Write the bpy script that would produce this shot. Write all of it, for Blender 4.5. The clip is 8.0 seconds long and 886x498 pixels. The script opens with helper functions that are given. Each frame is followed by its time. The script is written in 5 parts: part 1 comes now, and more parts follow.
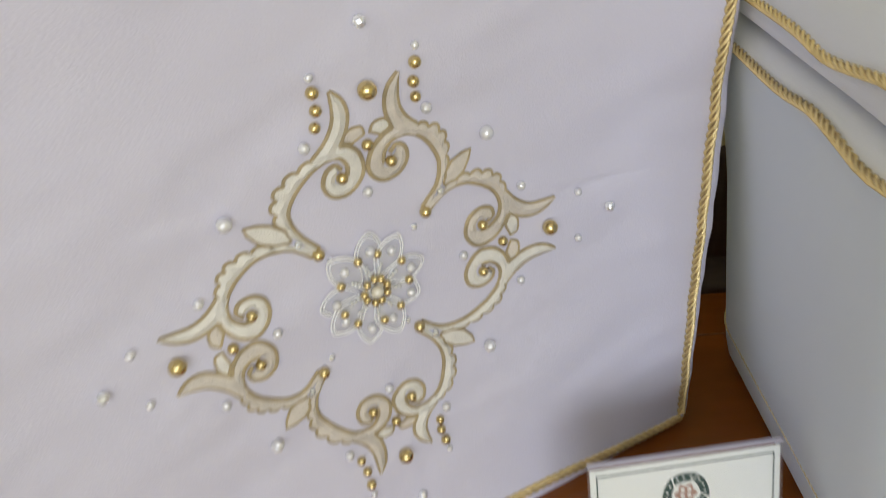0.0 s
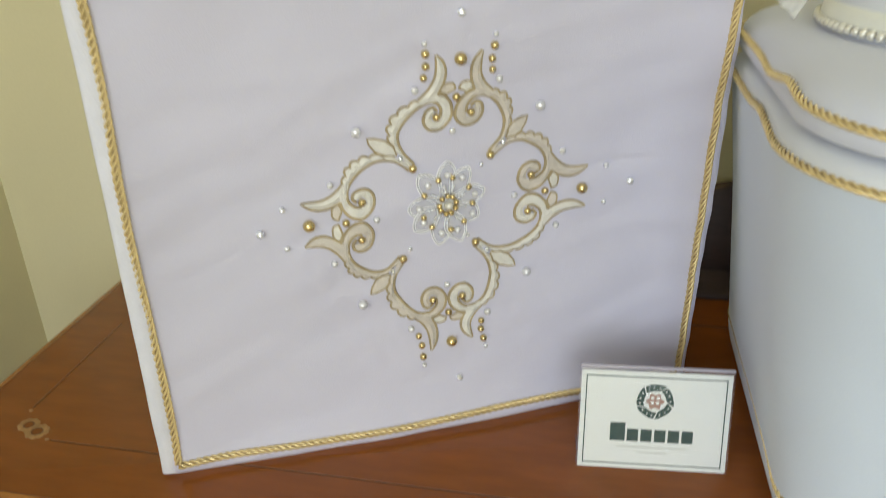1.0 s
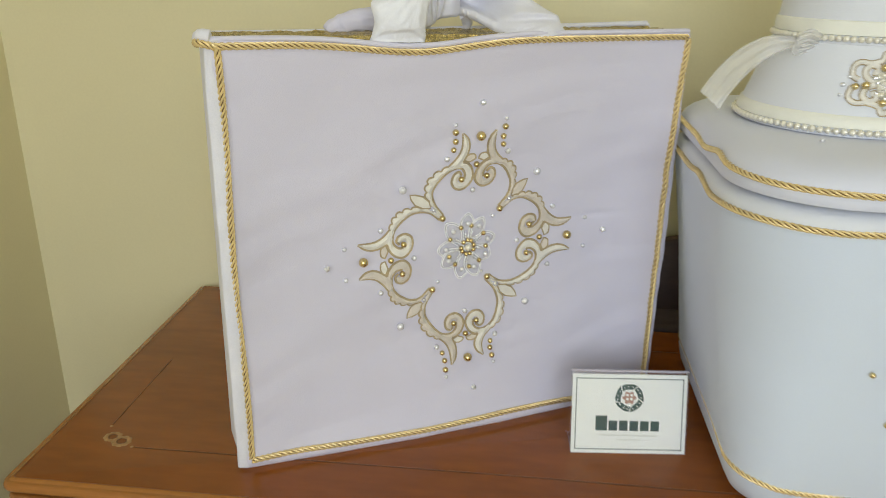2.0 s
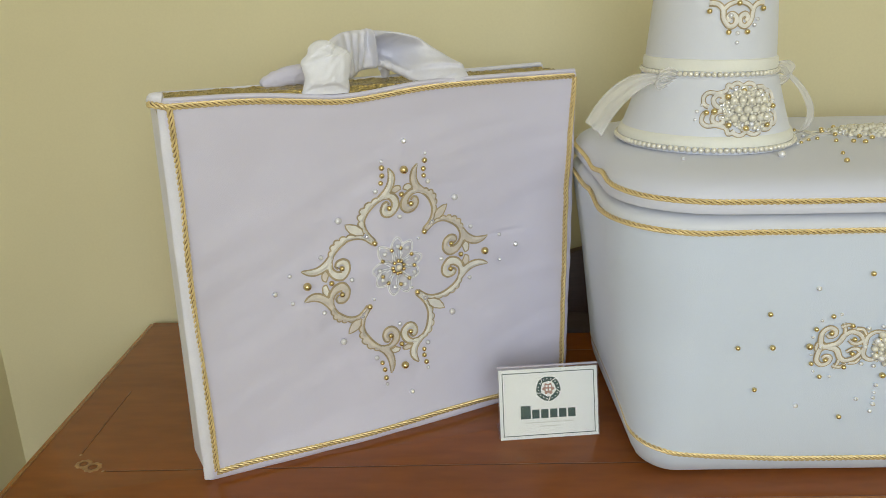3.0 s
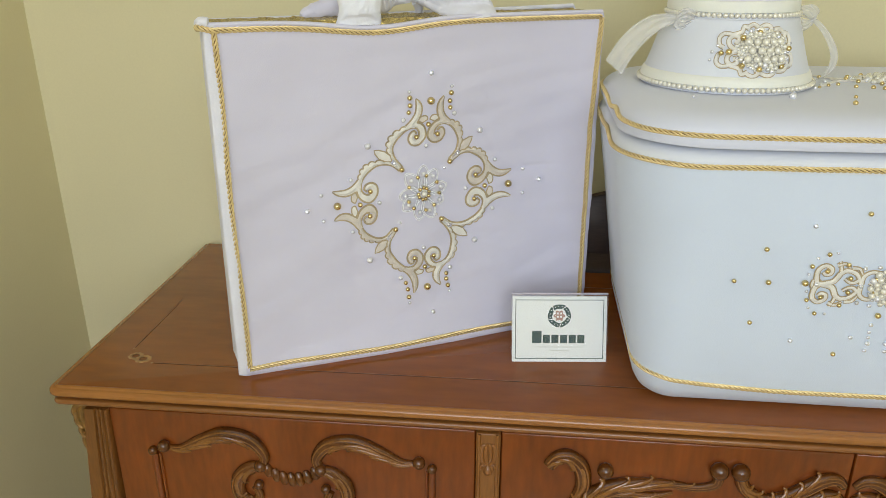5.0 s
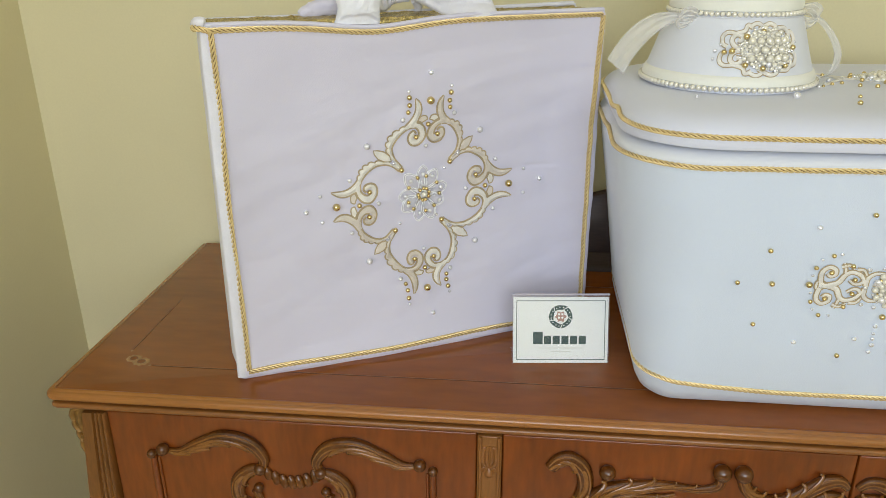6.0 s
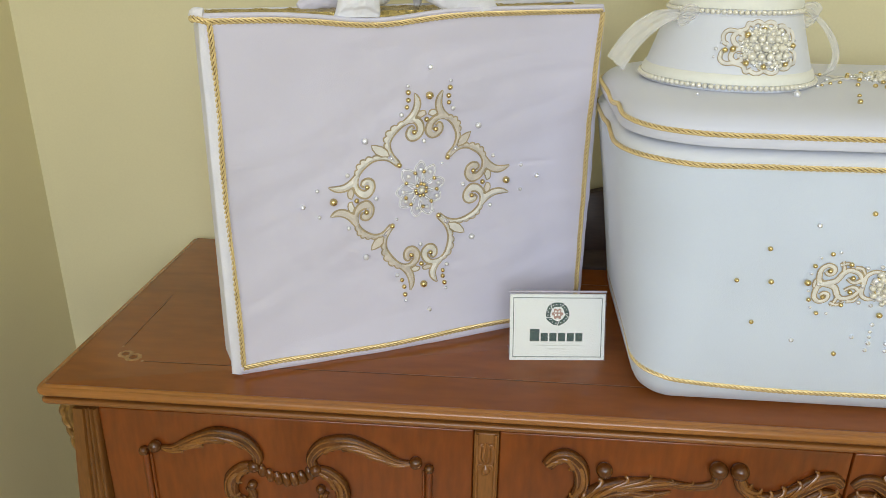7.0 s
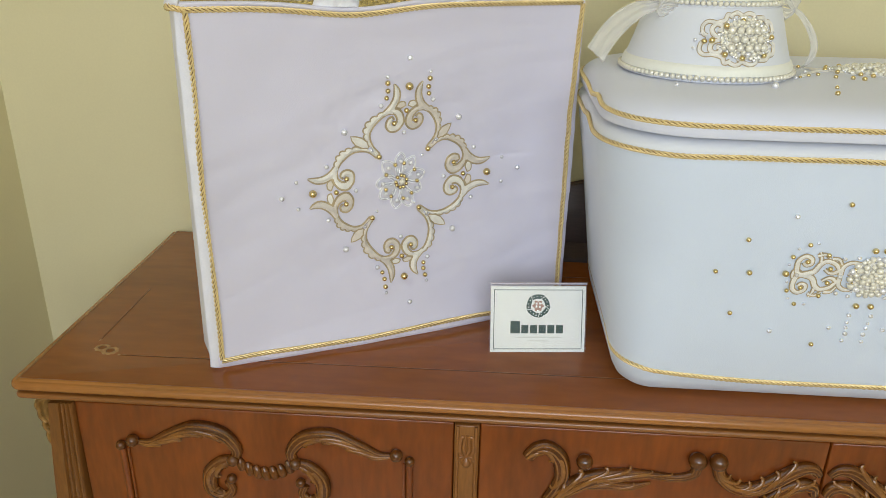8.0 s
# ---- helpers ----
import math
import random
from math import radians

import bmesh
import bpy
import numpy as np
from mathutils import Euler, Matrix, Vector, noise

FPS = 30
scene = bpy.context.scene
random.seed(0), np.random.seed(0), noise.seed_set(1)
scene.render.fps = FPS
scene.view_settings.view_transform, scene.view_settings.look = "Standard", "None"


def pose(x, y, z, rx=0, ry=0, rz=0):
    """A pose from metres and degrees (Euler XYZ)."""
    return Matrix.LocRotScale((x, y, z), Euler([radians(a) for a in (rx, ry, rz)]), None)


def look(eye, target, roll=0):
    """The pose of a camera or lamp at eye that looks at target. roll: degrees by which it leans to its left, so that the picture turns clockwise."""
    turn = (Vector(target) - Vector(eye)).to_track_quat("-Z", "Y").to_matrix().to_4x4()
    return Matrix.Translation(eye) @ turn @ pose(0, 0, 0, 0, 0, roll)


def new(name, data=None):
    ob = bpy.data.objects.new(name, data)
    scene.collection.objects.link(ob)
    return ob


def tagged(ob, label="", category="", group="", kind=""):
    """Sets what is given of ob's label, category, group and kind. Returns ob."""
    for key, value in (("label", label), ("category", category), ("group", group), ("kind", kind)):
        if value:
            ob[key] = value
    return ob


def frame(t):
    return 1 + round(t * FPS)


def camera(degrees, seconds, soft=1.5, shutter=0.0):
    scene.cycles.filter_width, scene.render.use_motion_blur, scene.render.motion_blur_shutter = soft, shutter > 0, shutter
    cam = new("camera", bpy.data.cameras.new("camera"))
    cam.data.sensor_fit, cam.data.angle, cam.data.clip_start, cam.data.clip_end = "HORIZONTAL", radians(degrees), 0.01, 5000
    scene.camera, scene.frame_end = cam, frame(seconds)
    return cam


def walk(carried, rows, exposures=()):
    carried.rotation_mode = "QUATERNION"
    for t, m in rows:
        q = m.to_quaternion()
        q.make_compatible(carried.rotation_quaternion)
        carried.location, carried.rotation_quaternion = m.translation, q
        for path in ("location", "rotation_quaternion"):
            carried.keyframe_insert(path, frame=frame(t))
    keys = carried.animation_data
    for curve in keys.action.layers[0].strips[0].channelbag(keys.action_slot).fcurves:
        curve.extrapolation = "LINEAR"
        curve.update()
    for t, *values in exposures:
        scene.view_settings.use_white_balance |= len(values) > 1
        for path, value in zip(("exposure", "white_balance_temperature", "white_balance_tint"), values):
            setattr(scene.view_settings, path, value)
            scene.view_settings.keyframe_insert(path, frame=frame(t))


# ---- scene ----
cam = camera(60.5, 8.0, soft=0.82, shutter=0.42)
PATH = [
    (0, (0.014, -0.008, 1.38), (-0.039, 1.685, 0.316), -5.2),
    (0.2, (0.041, -0.065, 1.379), (-0.132, 1.618, 0.312), -5.6),
    (0.3, (0.051, -0.09, 1.378), (-0.173, 1.583, 0.306), -5.3),
    (0.5, (0.045, -0.132, 1.362), (-0.231, 1.54, 0.299), -3.6),
    (0.7, (0.057, -0.178, 1.372), (-0.268, 1.511, 0.352), -2.3),
    (0.8, (0.064, -0.196, 1.372), (-0.27, 1.514, 0.39), -1.5),
    (1, (0.069, -0.225, 1.381), (-0.268, 1.527, 0.477), -0.4),
    (1.2, (0.064, -0.259, 1.394), (-0.273, 1.543, 0.594), 0.3),
    (2.3, (0.005, -0.49, 1.419), (-0.097, 1.385, 0.73), 0.7),
    (2.5, (0.005, -0.521, 1.425), (-0.037, 1.363, 0.757), 0.3),
    (2.7, (0.013, -0.529, 1.442), (0.022, 1.362, 0.791), -0.2),
    (2.8, (0.022, -0.534, 1.448), (0.025, 1.358, 0.8), -0.7),
    (3, (0.026, -0.541, 1.448), (0.007, 1.354, 0.809), -1.1),
    (3.2, (0.04, -0.547, 1.451), (-0.017, 1.347, 0.812), -1.2),
    (3.5, (0.074, -0.554, 1.453), (-0.047, 1.336, 0.809), -0.8),
    (4, (0.088, -0.583, 1.446), (-0.111, 1.286, 0.762), -0.3),
    (4.2, (0.087, -0.6, 1.44), (-0.126, 1.261, 0.739), -0.2),
    (4.5, (0.097, -0.605, 1.433), (-0.131, 1.243, 0.704), -0.3),
    (4.7, (0.095, -0.614, 1.429), (-0.118, 1.233, 0.694), -0.1),
    (5.8, (0.088, -0.599, 1.43), (-0.103, 1.246, 0.683), -0.1),
    (6, (0.087, -0.6, 1.435), (-0.106, 1.242, 0.682), -0.2),
    (6.5, (0.076, -0.601, 1.432), (-0.098, 1.246, 0.685), 0.1),
    (7, (0.069, -0.598, 1.429), (-0.082, 1.248, 0.674), 0.7),
    (7.5, (0.073, -0.597, 1.429), (-0.053, 1.248, 0.667), 0.9),
    (8, (0.075, -0.595, 1.424), (-0.036, 1.249, 0.657), 1.1),
]
walk(cam, [(t, look(eye, target, roll)) for t, eye, target, roll in PATH], [(0, -0.15, 6650, 13), (0.5, -0.02, 6240, 9), (1.0, -0.06, 6620, 8), (2.5, -0.14, 6640, 10), (3.5, -0.25, 6570, 10), (4.5, -0.08, 6500, 10), (6.0, 0.0, 6500, 11), (8.0, -0.02, 6500, 11)])


# ---- light ----
TABLE = 0.90            # height of the sideboard's top
WALL_N, WALL_W, WALL_E, WALL_S, CEIL = 0.715, -0.80, 1.64, -2.45, 2.70
WIN_X0, WIN_X1, WIN_Z0, WIN_Z1 = -0.74, 1.24, 1.20, 2.62

world = bpy.data.worlds.new("sky")
world.use_nodes = True
scene.world = world
sky = world.node_tree.nodes.new("ShaderNodeTexSky")
sky.sky_type, sky.sun_disc, sky.sun_elevation, sky.sun_rotation = "NISHITA", False, radians(40), radians(120)
bg = world.node_tree.nodes["Background"]
bg.inputs["Strength"].default_value = 0.10
world.node_tree.links.new(sky.outputs[0], bg.inputs["Color"])

lamp = bpy.data.lights.new("window_daylight", "AREA")
lamp.shape, lamp.size, lamp.size_y, lamp.energy, lamp.color = "RECTANGLE", WIN_X1 - WIN_X0 - 0.1, WIN_Z1 - WIN_Z0 - 0.1, 43.2, (0.85, 0.92, 1.0)
lamp_ob = new("window_daylight", lamp)
WIN_MID = Vector(((WIN_X0 + WIN_X1) / 2, WALL_S - 0.10, (WIN_Z0 + WIN_Z1) / 2))
lamp_ob.matrix_world = look(WIN_MID, WIN_MID + Vector((0, 1, 0)))
# fill light from the west, added to brighten the left; no source is seen there
side_fill = bpy.data.lights.new("side_fill_light", "AREA")
SIDE_Y0, SIDE_Y1 = -2.05, -0.85
side_fill.shape, side_fill.size, side_fill.size_y, side_fill.energy, side_fill.color = "RECTANGLE", SIDE_Y1 - SIDE_Y0 - 0.1, WIN_Z1 - WIN_Z0 - 0.1, 7.0, (0.88, 0.93, 1.0)
side_fill_ob = new("side_fill_light", side_fill)
SIDE_MID = Vector((WALL_W - 0.10, (SIDE_Y0 + SIDE_Y1) / 2, (WIN_Z0 + WIN_Z1) / 2))
side_fill_ob.matrix_world = look(SIDE_MID, SIDE_MID + Vector((1, 0, 0)))
scene.view_settings.exposure = 0.0


# ---- materials ----
def material(name, colour, rough=0.6, metal=0.0, vary=0.08, scale=6.0, grain=120.0, bump=0.1, stretch=(1, 1, 1), sheen=0.0, coat=0.0, spec=0.5, island=0.0):
    """A surface with variation at two scales and fine relief."""
    m = bpy.data.materials.new(name)
    m.use_nodes = True
    n, l = m.node_tree.nodes, m.node_tree.links
    p = n["Principled BSDF"]
    tc = n.new("ShaderNodeTexCoord")
    mp = n.new("ShaderNodeMapping")
    mp.inputs["Scale"].default_value = stretch
    l.new(tc.outputs["Object"], mp.inputs["Vector"])
    big, fine = n.new("ShaderNodeTexNoise"), n.new("ShaderNodeTexNoise")
    big.inputs["Scale"].default_value, big.inputs["Detail"].default_value = scale, 4
    fine.inputs["Scale"].default_value, fine.inputs["Detail"].default_value = grain, 3
    l.new(mp.outputs[0], big.inputs["Vector"]), l.new(mp.outputs[0], fine.inputs["Vector"])
    mix = n.new("ShaderNodeMix")
    mix.data_type = "FLOAT"
    mix.inputs["Factor"].default_value = 0.35
    l.new(big.outputs["Fac"], mix.inputs["A"]), l.new(fine.outputs["Fac"], mix.inputs["B"])
    ramp = n.new("ShaderNodeValToRGB")
    lo, hi = [max(0, c * (1 - vary)) for c in colour], [min(1, c * (1 + vary)) for c in colour]
    ramp.color_ramp.elements[0].position, ramp.color_ramp.elements[1].position = 0.35, 0.65
    ramp.color_ramp.elements[0].color, ramp.color_ramp.elements[1].color = (*lo, 1), (*hi, 1)
    l.new(mix.outputs["Result"], ramp.inputs["Fac"])
    l.new(ramp.outputs["Color"], p.inputs["Base Color"])
    bm_ = n.new("ShaderNodeBump")
    bm_.inputs["Strength"].default_value, bm_.inputs["Distance"].default_value = bump, 0.001
    l.new(fine.outputs["Fac"], bm_.inputs["Height"]), l.new(bm_.outputs[0], p.inputs["Normal"])
    p.inputs["Roughness"].default_value, p.inputs["Metallic"].default_value = rough, metal
    p.inputs["Specular IOR Level"].default_value = spec
    p.inputs["Sheen Weight"].default_value = sheen
    p.inputs["Coat Weight"].default_value, p.inputs["Coat Roughness"].default_value = coat, 0.12
    return m


def wood(name, dark, light, rough=0.35, coat=0.35, along=(2.2, 14, 14), wave=7.0):
    """Lacquered veneer: long figure, fine pores, darker streaks."""
    m = material(name, light, rough, 0, 0.1, 3, 90, 0.05, along, coat=coat)
    n, l = m.node_tree.nodes, m.node_tree.links
    p = n["Principled BSDF"]
    tc = next(x for x in n if x.type == "TEX_COORD")
    mp = n.new("ShaderNodeMapping")
    mp.inputs["Scale"].default_value = along
    l.new(tc.outputs["Object"], mp.inputs["Vector"])
    a, b = n.new("ShaderNodeTexNoise"), n.new("ShaderNodeTexNoise")
    a.inputs["Scale"].default_value, a.inputs["Detail"].default_value, a.inputs["Distortion"].default_value = 1.0, 5, 1.2
    b.inputs["Scale"].default_value, b.inputs["Detail"].default_value = wave * 4, 6
    l.new(mp.outputs[0], a.inputs["Vector"]), l.new(mp.outputs[0], b.inputs["Vector"])
    mx = n.new("ShaderNodeMix")
    mx.data_type = "FLOAT"
    mx.inputs["Factor"].default_value = 0.4
    l.new(a.outputs["Fac"], mx.inputs["A"]), l.new(b.outputs["Fac"], mx.inputs["B"])
    r = n.new("ShaderNodeValToRGB")
    r.color_ramp.elements[0].position, r.color_ramp.elements[1].position = 0.32, 0.68
    r.color_ramp.elements[0].color, r.color_ramp.elements[1].color = (*dark, 1), (*light, 1)
    l.new(mx.outputs["Result"], r.inputs["Fac"]), l.new(r.outputs["Color"], p.inputs["Base Color"])
    return m


def clear(name, colour, rough=0.05, alpha=0.2):
    m = bpy.data.materials.new(name)
    m.use_nodes = True
    p = m.node_tree.nodes["Principled BSDF"]
    p.inputs["Base Color"].default_value = (*colour, 1)
    p.inputs["Roughness"].default_value, p.inputs["Alpha"].default_value = rough, alpha
    return m


M_WALL = material("cream_wall_paint", (0.75, 0.685, 0.435), 0.75, 0, 0.03, 2.5, 260, 0.12)
M_CEIL = material("ceiling_paint", (0.85, 0.84, 0.80), 0.8, 0, 0.02, 2, 200, 0.05)
# unseen floor, its colour raised so it reflects light onto the sideboard's front
M_FLOOR = wood("pale_bounce_floor_wood", (0.50, 0.43, 0.34), (0.66, 0.59, 0.49), 0.35, 0.2)
M_FRAME = material("white_window_paint", (0.8, 0.8, 0.78), 0.4, 0, 0.02)
M_TOP = wood("reddish_top_veneer", (0.188, 0.0555, 0.0098), (0.296, 0.087, 0.0150), 0.22, 0.22, (1.0, 4.0, 4.0), 4.0)
M_TOP.node_tree.nodes["Principled BSDF"].inputs["Specular IOR Level"].default_value = 0.34
M_EDGE = wood("moulding_wood", (0.245, 0.088, 0.0165), (0.410, 0.160, 0.034), 0.26, 0.45, (2, 30, 30))
M_FRONT = wood("door_veneer", (0.122, 0.0262, 0.0028), (0.262, 0.0625, 0.0066), 0.28, 0.42, (6, 6, 1.3), 5.0)
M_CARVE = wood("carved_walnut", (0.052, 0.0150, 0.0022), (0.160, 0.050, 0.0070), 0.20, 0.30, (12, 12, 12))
# lighter copy of the carving wood: highlights on ridges and blades put into colour
M_RIDGE_LIT = wood("highlight_carving_leaf", (0.125, 0.043, 0.0072), (0.330, 0.132, 0.0245), 0.18, 0.45, (16, 16, 16))
M_GILT = material("gilded_wood", (0.29, 0.155, 0.040), 0.38, 0.35, 0.35, 40, 160, 0.3)
M_PILASTER = wood("pilaster_wood", (0.125, 0.047, 0.0095), (0.270, 0.104, 0.0205), 0.34, 0.2, (12, 12, 2))
M_BEAD = wood("lower_bead_wood", (0.17, 0.062, 0.013), (0.30, 0.115, 0.026), 0.30, 0.3, (2, 30, 30))
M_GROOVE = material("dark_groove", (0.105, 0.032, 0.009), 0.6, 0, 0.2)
M_BOARD = wood("dark_backboard_wood", (0.040, 0.022, 0.018), (0.078, 0.042, 0.034), 0.5, 0.08, (2, 12, 12))
# dark brown put inside the cords as the shade in the strands' valleys
M_CORD_SHADE = material("cord_valley_shade", (0.13, 0.075, 0.025), 0.7, 0, 0.2, 90, 900, 0.3)
# brighter copy of the handle's velour: light on the cuff put into its colour
M_CUFF_LIT = material("lit_white_cuff_velour", (0.82, 0.825, 0.87), 0.85, 0, 0.05, 30, 700, 0.4, sheen=0.2, spec=0.2)
M_LINE = material("pale_inlay_line", (0.27, 0.115, 0.040), 0.4, 0, 0.15, 60, 300, 0.1)
M_INLAY = material("pale_wood_inlay", (0.38, 0.210, 0.088), 0.4, 0, 0.25, 120, 300, 0.15)

M_BAG = material("lilac_white_satin", (0.660, 0.640, 0.745), 0.62, 0, 0.025, 9, 900, 0.25, (1, 1, 1), sheen=0.25, spec=0.3)
M_BAGW = material("white_velour", (0.735, 0.73, 0.785), 0.85, 0, 0.05, 30, 700, 0.4, sheen=0.2, spec=0.2)
M_BOX = material("bluish_white_satin", (0.645, 0.715, 0.830), 0.6, 0, 0.02, 7, 900, 0.25, sheen=0.25, spec=0.3)
# the case's satin, shifted to lilac for the light that falls on the lid's top
M_LID_TINT = material("light_tinted_lid_satin", (0.665, 0.685, 0.785), 0.6, 0, 0.02, 7, 900, 0.25, sheen=0.25, spec=0.3)
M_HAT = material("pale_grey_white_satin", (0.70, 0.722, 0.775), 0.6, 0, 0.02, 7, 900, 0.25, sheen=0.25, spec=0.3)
M_IVORY = material("ivory_satin_band", (0.82, 0.82, 0.74), 0.6, 0, 0.03, 30, 800, 0.25, sheen=0.2, spec=0.3)
M_ROPE = material("gold_twisted_cord", (0.86, 0.68, 0.34), 0.26, 0.4, 0.15, 120, 1400, 0.3)
M_SEQUIN = material("gold_sequin_lining", (0.46, 0.36, 0.14), 0.22, 0.9, 0.6, 260, 700, 1.0)
M_OUTLINE = material("tan_gold_thread", (0.440, 0.350, 0.205), 0.55, 0.1, 0.2, 90, 1500, 0.5)
M_FILL = material("cream_embroidery", (0.82, 0.79, 0.72), 0.6, 0, 0.10, 90, 1100, 0.9, sheen=0.2)
M_FILLG = material("greige_embroidery", (0.70, 0.635, 0.555), 0.6, 0, 0.12, 90, 1100, 0.9, sheen=0.2)
M_GOLD = material("polished_gold_bead", (0.72, 0.58, 0.29), 0.13, 1.0, 0.06, 200, 600, 0.02)
M_PEARL = material("white_pearl", (0.82, 0.82, 0.84), 0.10, 0.38, 0.03, 200, 600, 0.02, coat=0.9)
M_CPEARL = material("cream_pearl", (0.80, 0.77, 0.665), 0.16, 0.22, 0.06, 200, 600, 0.02, coat=0.9)
M_CRYSTAL = material("crystal_bead", (0.93, 0.95, 0.98), 0.04, 0.65, 0.03, 300, 600, 0.02, coat=1.0)
M_THREAD = material("white_thread", (0.93, 0.93, 0.93), 0.4, 0, 0.03, 200, 800, 0.3)
M_PETAL = clear("sheer_organza_petal", (0.86, 0.86, 0.88), 0.45, 0.32)
M_TULLE = clear("cream_tulle", (0.91, 0.90, 0.87), 0.7, 0.34)
M_CARD = material("white_card", (0.87, 0.90, 0.865), 0.5, 0, 0.01, 20, 300, 0.02)
M_GREEN = material("dark_green_ink", (0.018, 0.062, 0.048), 0.5, 0, 0.1)
M_BROWN = material("brown_ink", (0.42, 0.25, 0.19), 0.5, 0, 0.1)
M_FAINT = material("pale_grey_ink", (0.62, 0.64, 0.58), 0.5, 0, 0.05)
M_ACRYL = clear("clear_acrylic", (0.92, 0.9, 0.95), 0.03, 0.05)


# ---- builders ----
def mesh_of(bm, name, mat, smooth=True):
    bmesh.ops.recalc_face_normals(bm, faces=bm.faces)
    me = bpy.data.meshes.new(name)
    bm.to_mesh(me)
    bm.free()
    me.materials.append(mat)
    if smooth:
        me.polygons.foreach_set("use_smooth", [True] * len(me.polygons))
        me.set_sharp_from_angle(angle=radians(50))
    return me


def part(name, bm, mat, parent=None, label="", smooth=True):
    ob = new(name, mesh_of(bm, name, mat, smooth))
    ob.parent = parent
    if label:
        ob["label"] = label
    return ob


def shared(name, me, parent, place, size=1.0, label=""):
    """One more object on a mesh that alike pieces share."""
    ob = new(name, me)
    ob.parent, ob.location = parent, place
    ob.scale = size if isinstance(size, tuple) else (size,) * 3
    if label:
        ob["label"] = label
    return ob


def thing(name, label, category, m=None, group="", kind=""):
    ob = new(name)
    ob.empty_display_size = 0.05
    if m is not None:
        ob.matrix_world = m
    return tagged(ob, label, category, group, kind)


def box(bm, x0, x1, y0, y1, z0, z1, bevel=0.0, seg=2):
    made = bmesh.ops.create_cube(bm, size=1, matrix=Matrix.Translation(((x0 + x1) / 2, (y0 + y1) / 2, (z0 + z1) / 2)) @ Matrix.Diagonal((x1 - x0, y1 - y0, z1 - z0, 1)))
    if bevel:
        edges = list({e for v in made["verts"] for e in v.link_edges})
        bmesh.ops.bevel(bm, geom=edges, offset=bevel, segments=seg, profile=0.5, affect="EDGES")
    return bm


def slab(x0, x1, y0, y1, z0, z1, bevel=0.003, seg=2):
    return box(bmesh.new(), x0, x1, y0, y1, z0, z1, bevel, seg)


def loft(rings, closed=True, caps=True, bm=None):
    bm = bm or bmesh.new()
    vs = [[bm.verts.new(p) for p in ring] for ring in rings]
    for a, b in zip(vs, vs[1:]):
        n = len(a)
        for i in range(n if closed else n - 1):
            k = (i + 1) % n
            bm.faces.new((a[i], a[k], b[k], b[i]))
    if caps and closed:
        bm.faces.new(vs[0][::-1])
        bm.faces.new(vs[-1])
    return bm


def smooth_path(points, per=8, closed=False):
    """Catmull-Rom through the points."""
    p = [np.array(q, float) for q in points]
    out, n = [], len(p)
    for i in range(n if closed else n - 1):
        a, b, c, d = (p[(i + k) % n] if closed else p[min(max(i + k, 0), n - 1)] for k in (-1, 0, 1, 2))
        for s in range(per):
            t = s / per
            out.append(0.5 * (2 * b + (c - a) * t + (2 * a - 5 * b + 4 * c - d) * t * t + (3 * b - a - 3 * c + d) * t ** 3))
    if not closed:
        out.append(p[-1])
    return np.array(out)


def frames(path, up, closed=False):
    if closed:
        tan = np.roll(path, -1, 0) - np.roll(path, 1, 0)
    else:
        tan = np.gradient(path, axis=0)
    tan = tan / np.maximum(np.linalg.norm(tan, axis=1, keepdims=True), 1e-9)
    side = np.cross(tan, np.broadcast_to(np.array(up, float), tan.shape))
    side /= np.maximum(np.linalg.norm(side, axis=1, keepdims=True), 1e-9)
    return tan, side, np.cross(side, tan)


def tube(path, radius, up=(0, 0, 1), sides=8, flat=1.0, closed=False, bm=None, lobe=0.0, lobes=3):
    """A tube along a path: radius a number or one for each point, flat the thickness along up against the width."""
    path = np.array(path, float)
    rad = np.broadcast_to(np.array(radius, float), (len(path),))
    _, side, top = frames(path, up, closed)
    rings = []
    for i in range(len(path)):
        ring = []
        for k in range(sides):
            a = 2 * math.pi * k / sides
            r = rad[i] * (1 + lobe * math.cos(lobes * a))
            ring.append(path[i] + side[i] * math.cos(a) * r + top[i] * math.sin(a) * r * flat)
        rings.append(ring)
    if closed:
        rings.append(rings[0])
        bm = loft(rings, True, False, bm)
        bmesh.ops.remove_doubles(bm, verts=bm.verts, dist=1e-6)
        return bm
    return loft(rings, True, True, bm)


def resample(path, step, closed=False):
    path = np.array(path, float)
    if closed:
        path = np.vstack([path, path[:1]])
    d = np.r_[0, np.cumsum(np.linalg.norm(np.diff(path, axis=0), axis=1))]
    n = max(3, int(d[-1] / step))
    s = np.linspace(0, d[-1], n + 1)
    if closed:
        s = s[:-1]
    return np.stack([np.interp(s, d, path[:, k]) for k in range(3)], 1), d[-1]


def rope(path, up, r=0.0035, pitch=0.0250, closed=False, strands=4):
    """A twisted cord of four strands."""
    p, length = resample(path, 0.0015, closed)
    _, side, top = frames(p, up, closed)
    turns = max(1, round(length / pitch))
    bm = bmesh.new()
    s = np.arange(len(p)) / (len(p) if closed else len(p) - 1)
    for k in range(strands):
        a = -2 * math.pi * (s * turns + k / strands)
        line = p + (side * np.cos(a)[:, None] + top * np.sin(a)[:, None]) * r * 0.66
        strand(bm, line, r * 0.325, up, closed)
    return bm


def rope_part(path, up, parent, closed=False, r=0.0036):
    """A cord with its strands and a dark core that paints the shade between them."""
    ob = part("rope_trim", rope(path, up, r, closed=closed), M_ROPE, parent, "twisted gold cord")
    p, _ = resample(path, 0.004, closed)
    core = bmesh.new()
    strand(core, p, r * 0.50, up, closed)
    part("cord_shade_core", core, M_CORD_SHADE, ob)


